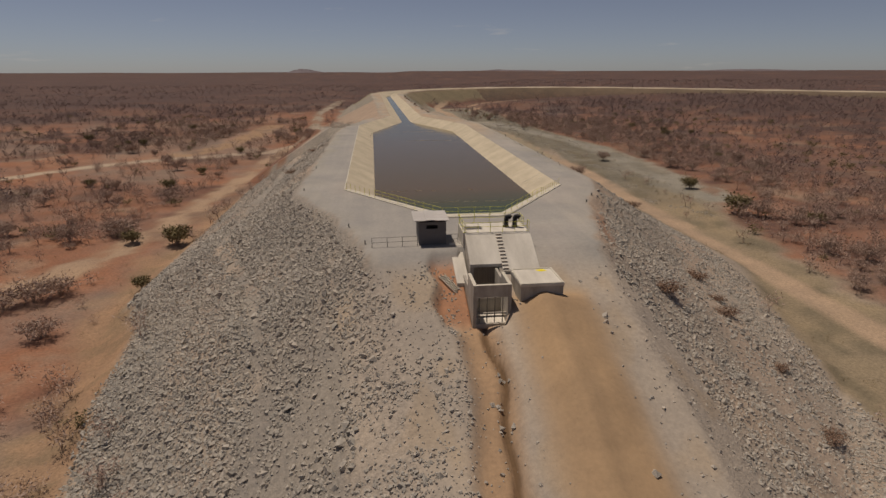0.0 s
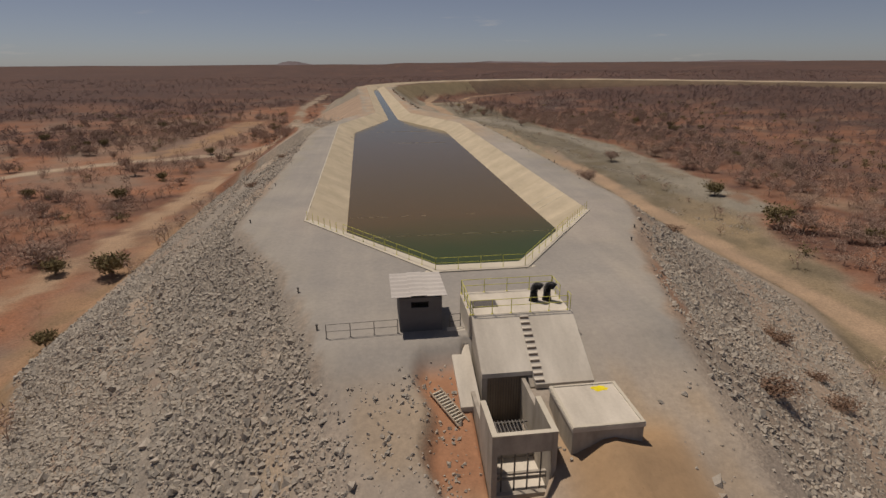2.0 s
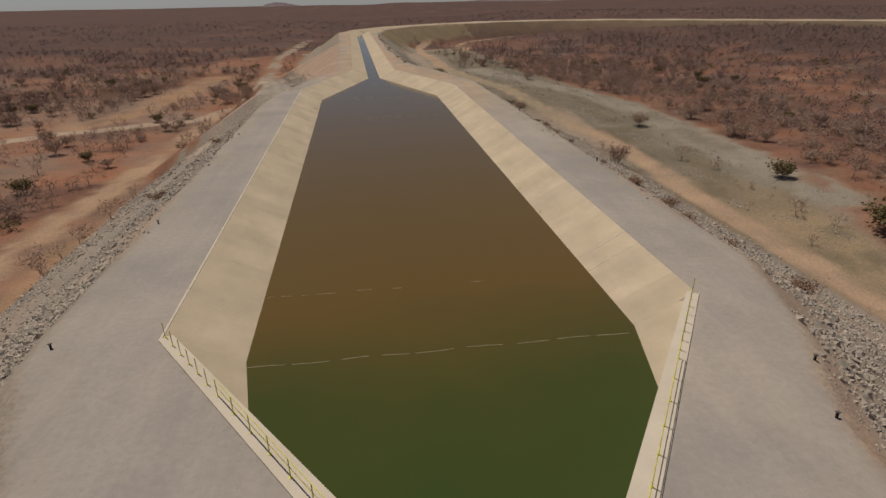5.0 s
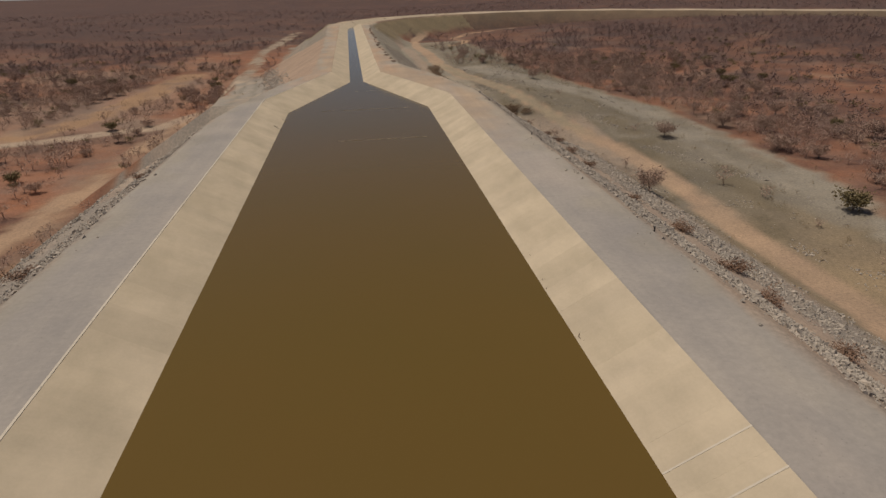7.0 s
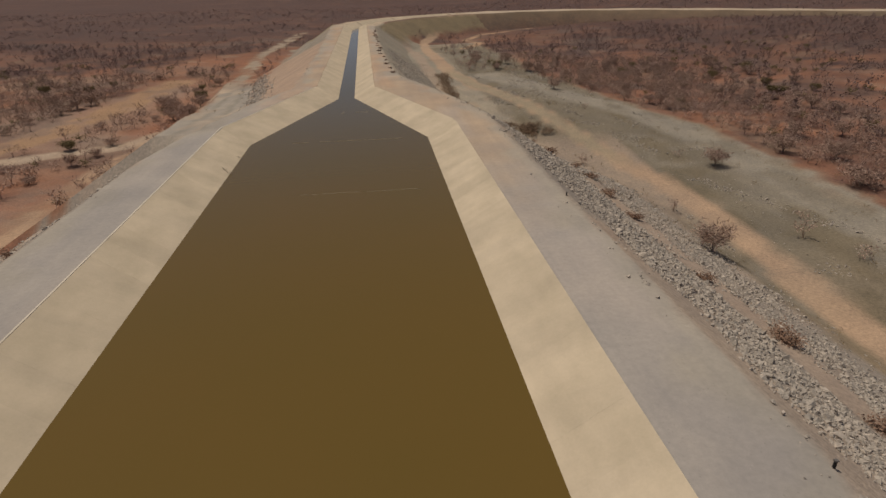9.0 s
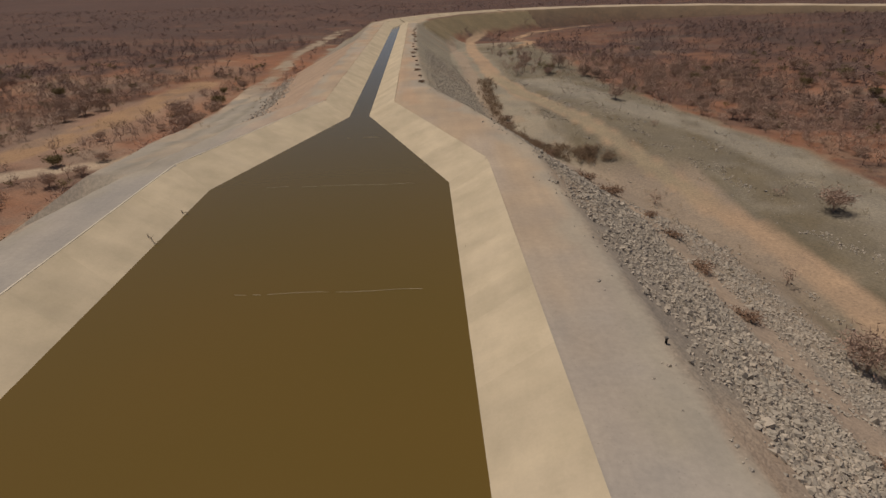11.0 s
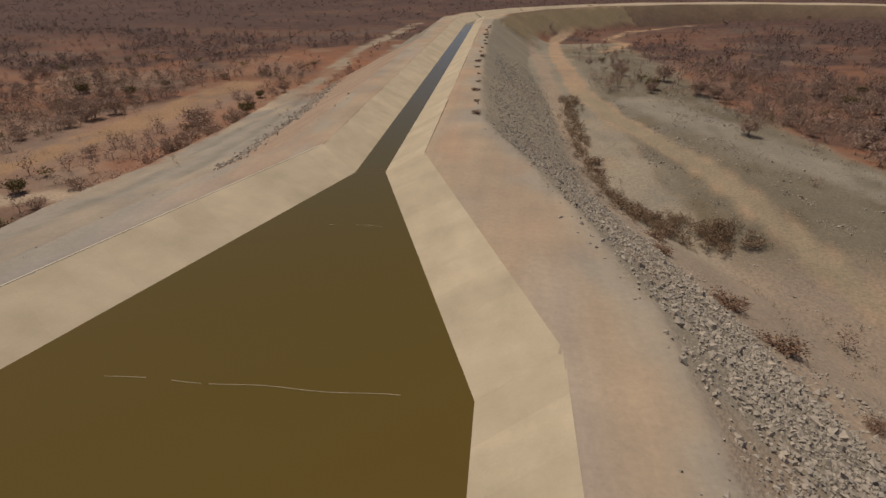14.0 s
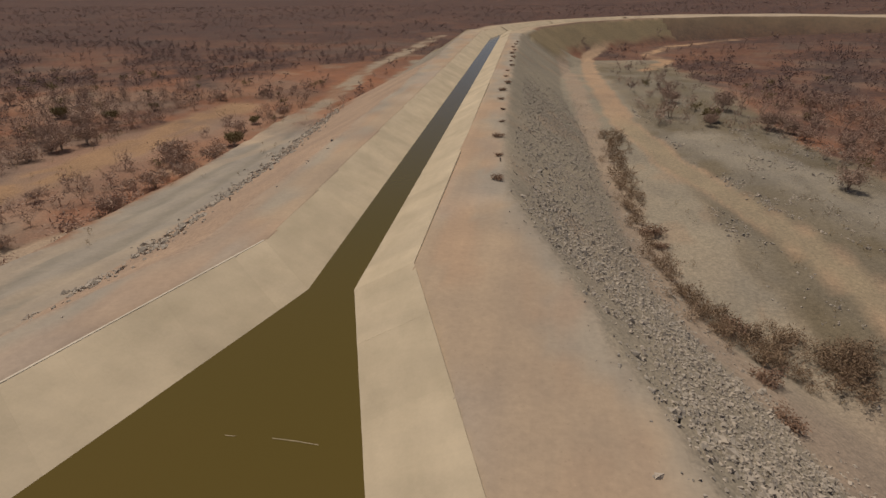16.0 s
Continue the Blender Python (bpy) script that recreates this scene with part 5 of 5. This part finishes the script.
    stuff("green_scrub", [joined(shrub_shape(260, 2.2, 1.6, 3, 150, 0.07, 0.8, True))], x, y, rng.uniform(0.5, 1.1, len(x)), rng, M_GREEN, "scattered olive-green bushes among dry scrub", "scrub")
    far = [joined(shrub_shape(300 + k, h, s, 1, 30, 0.26, 0.0, True)) for k, (h, s) in enumerate(((2.8, 2.2), (3.4, 2.4), (2.2, 2.4)))]
    x, y = scatter(11000, -750, 750, 60, 900, rng, 0.7)
    k = (np.abs(x) > 320) | (y > 370)
    x, y = x[k], y[k]
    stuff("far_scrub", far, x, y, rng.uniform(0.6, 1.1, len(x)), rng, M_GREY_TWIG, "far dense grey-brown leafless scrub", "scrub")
    # low dry tufts
    tufts = [joined(shrub_shape(400 + k, 0.7, 0.55, 2, 24, 0.04, 0.0, True)) for k in range(3)]
    x, y = rng.uniform(-110, 110, 7000), rng.uniform(-70, 260, 7000)
    d = bank_distance(x, y)
    keep = (d > 14) & (rng.random(7000) < np.where(d < 22, 0.12, 0.75)) & (fbm(x / 12, y / 12, 3, 77) > 0.44) & (from_line(x, y, RIGHT_ROAD)[0] > 4) & (from_line(x, y, LEFT_TRACK)[0] > 5) & (from_line(x, y, LEFT_ROAD)[0] > 4)
    x, y = x[keep], y[keep]
    stuff("dry_tufts", tufts, x, y, rng.uniform(0.5, 1.3, len(x)), rng, M_STRAW, "dry straw-coloured weeds and tufts", "weeds")


plant_scrub()


def bank_bushes():
    """Low dry bushes growing on the banks and berms."""
    wv, cv = shrub_shape(500, 0.9, 1.1, 6, 900, 0.05, 0.0, True)
    trunk, crown = big_mesh("stems", *wv, M_BARK), big_mesh("crown", *cv, M_RUST)
    first = None
    rng = random.Random(3)
    spots = [(30.6, -15.5), (29.4, -22.3), (27.8, -26.6), (29.5, -34.5), (28.5, -43.0), (17.6, -31.0), (37.5, 40.6), (36.2, 33.0), (38.4, 52.0), (37.6, 103.9), (37.8, 97.0), (37.0, 88.0), (36.8, 79.0),
             (29.5, 127.5), (30.6, 133.4), (33.0, 118.0), (35.0, 112.0), (26.5, 160.0), (36.5, 62.0), (31.5, 8.0), (36.0, 24.0), (-27.5, 64.0), (-29.5, 40.0), (27.2, 156.8), (29.8, 141.0)]
    spots += [(float(np.interp(y, [p[0] for p in CREST_R], [p[1] for p in CREST_R])) - 0.7 + rng.uniform(-0.5, 0.5), y) for y in range(146, 290, 8)]
    for x, y in spots:
        m = pose(x, y, float(ground_height(np.array(x), np.array(y))), 0, 0, rng.uniform(0, 360))
        if first is None:
            first = thing("bush", m.translation, "low rusty-brown dry bush growing on the rocky bank", "bush", "bank bushes")
            first.matrix_basis = m
            for nm, me in (("stems", trunk), ("crown", crown)):
                o = new(nm, me)
                o.parent = first
            ob = first
        else:
            ob = copy_thing(first, m)
        s = rng.uniform(0.8, 1.45) * (0.45 if x < 12 and y > 140 else 1.0)
        ob.scale = (s * 1.0, s * 1.35, s * 0.75)


bank_bushes()


def berm_thicket():
    rng = np.random.default_rng(77)
    line = np.array(((27, 205), (26, 185), (25.6, 163), (26.3, 147), (29, 140.5), (33, 139), (37, 137), (42, 138)), float)
    run = np.concatenate([[0], np.cumsum(np.hypot(*np.diff(line, axis=0).T))])
    n = 200
    u = np.concatenate([rng.uniform(0, run[-1], 120), rng.uniform(run[4], run[-1], n - 120)])
    x = np.interp(u, run, line[:, 0]) + rng.normal(0, 1.0, n) + np.where(u > run[4], rng.normal(0, 0.8, n), 0)
    y = np.interp(u, run, line[:, 1]) + rng.normal(0, 1.0, n) + np.where(u > run[4], rng.normal(1.0, 1.6, n), 0)
    shapes = [joined(shrub_shape(520 + k, 1.5, 1.2, 3, 240, 0.04, 0.0, True)) for k in range(3)]
    stuff("berm_thicket", shapes, x, y, rng.uniform(0.5, 1.1, n), rng, M_BROWN, "brown dry thicket along the foot of the bank", "thicket")


berm_thicket()


def edge_markers():
    """Short dark stakes along the crest's edges."""
    first = None
    for x, y in ((-21.7, -1.0), (-21.9, 18.0), (-14.5, -21.0), (-12.6, -27.5), (17.9, -8.6), (15.7, -12.6), (18.8, 116.0), (9.0, 152.0), (-20.5, 118.0), (-17.9, 146.0), (22.0, 30.0), (21.6, 62.0)):
        z = float(ground_height(np.array(x), np.array(y)))
        if first is None:
            first = thing("marker_stake", (x, y, z), "short dark marker stake on the gravel edge", "stake", "marker stakes")
            bm = bmesh.new()
            box(bm, x - 0.05, x + 0.05, y - 0.05, y + 0.05, z - 0.2, z + 0.28, 0.01)
            part("stake", bm, M_BLACK, first)
            bm = bmesh.new()
            box(bm, x - 0.09, x + 0.09, y - 0.07, y + 0.07, z + 0.281, z + 0.36, 0.01)
            part("cap", bm, M_STEEL, first)
        else:
            copy_thing(first, pose(x, y, z))


edge_markers()


# ---- far hills ----
def hill(name, x, y, length, height, seed):
    rng = random.Random(seed)
    bm = bmesh.new()
    n, rows = 40, []
    for i in range(n + 1):
        u = i / n
        prof = (math.sin(math.pi * u) ** 0.6) * (0.7 + 0.3 * math.sin(5 * u + seed)) * rng.uniform(0.92, 1.0)
        rows.append([bm.verts.new((x + (u - 0.5) * length, y + dy, -30 + (height + 22) * prof * k)) for dy, k in ((-160, 0.0), (-70, 0.62), (-20, 0.97), (30, 1.0), (150, 0.0))])
    for a, b in zip(rows[:-1], rows[1:]):
        for k in range(4):
            bm.faces.new((a[k], b[k], b[k + 1], a[k + 1]))
    me = bpy.data.meshes.new(name)
    bm.to_mesh(me)
    bm.free()
    me.materials.append(M_HILL)
    tagged(new(name, me), "low hazy flat-topped hill on the horizon", "hill", kind="structure")


hill("hill_1", -470, 4350, 420, 38, 1)
hill("hill_2", 1120, 4350, 700, 52, 2)
hill("hill_3", 500, 4420, 2400, 30, 3)
hill("hill_4", 2700, 4350, 2200, 22, 4)
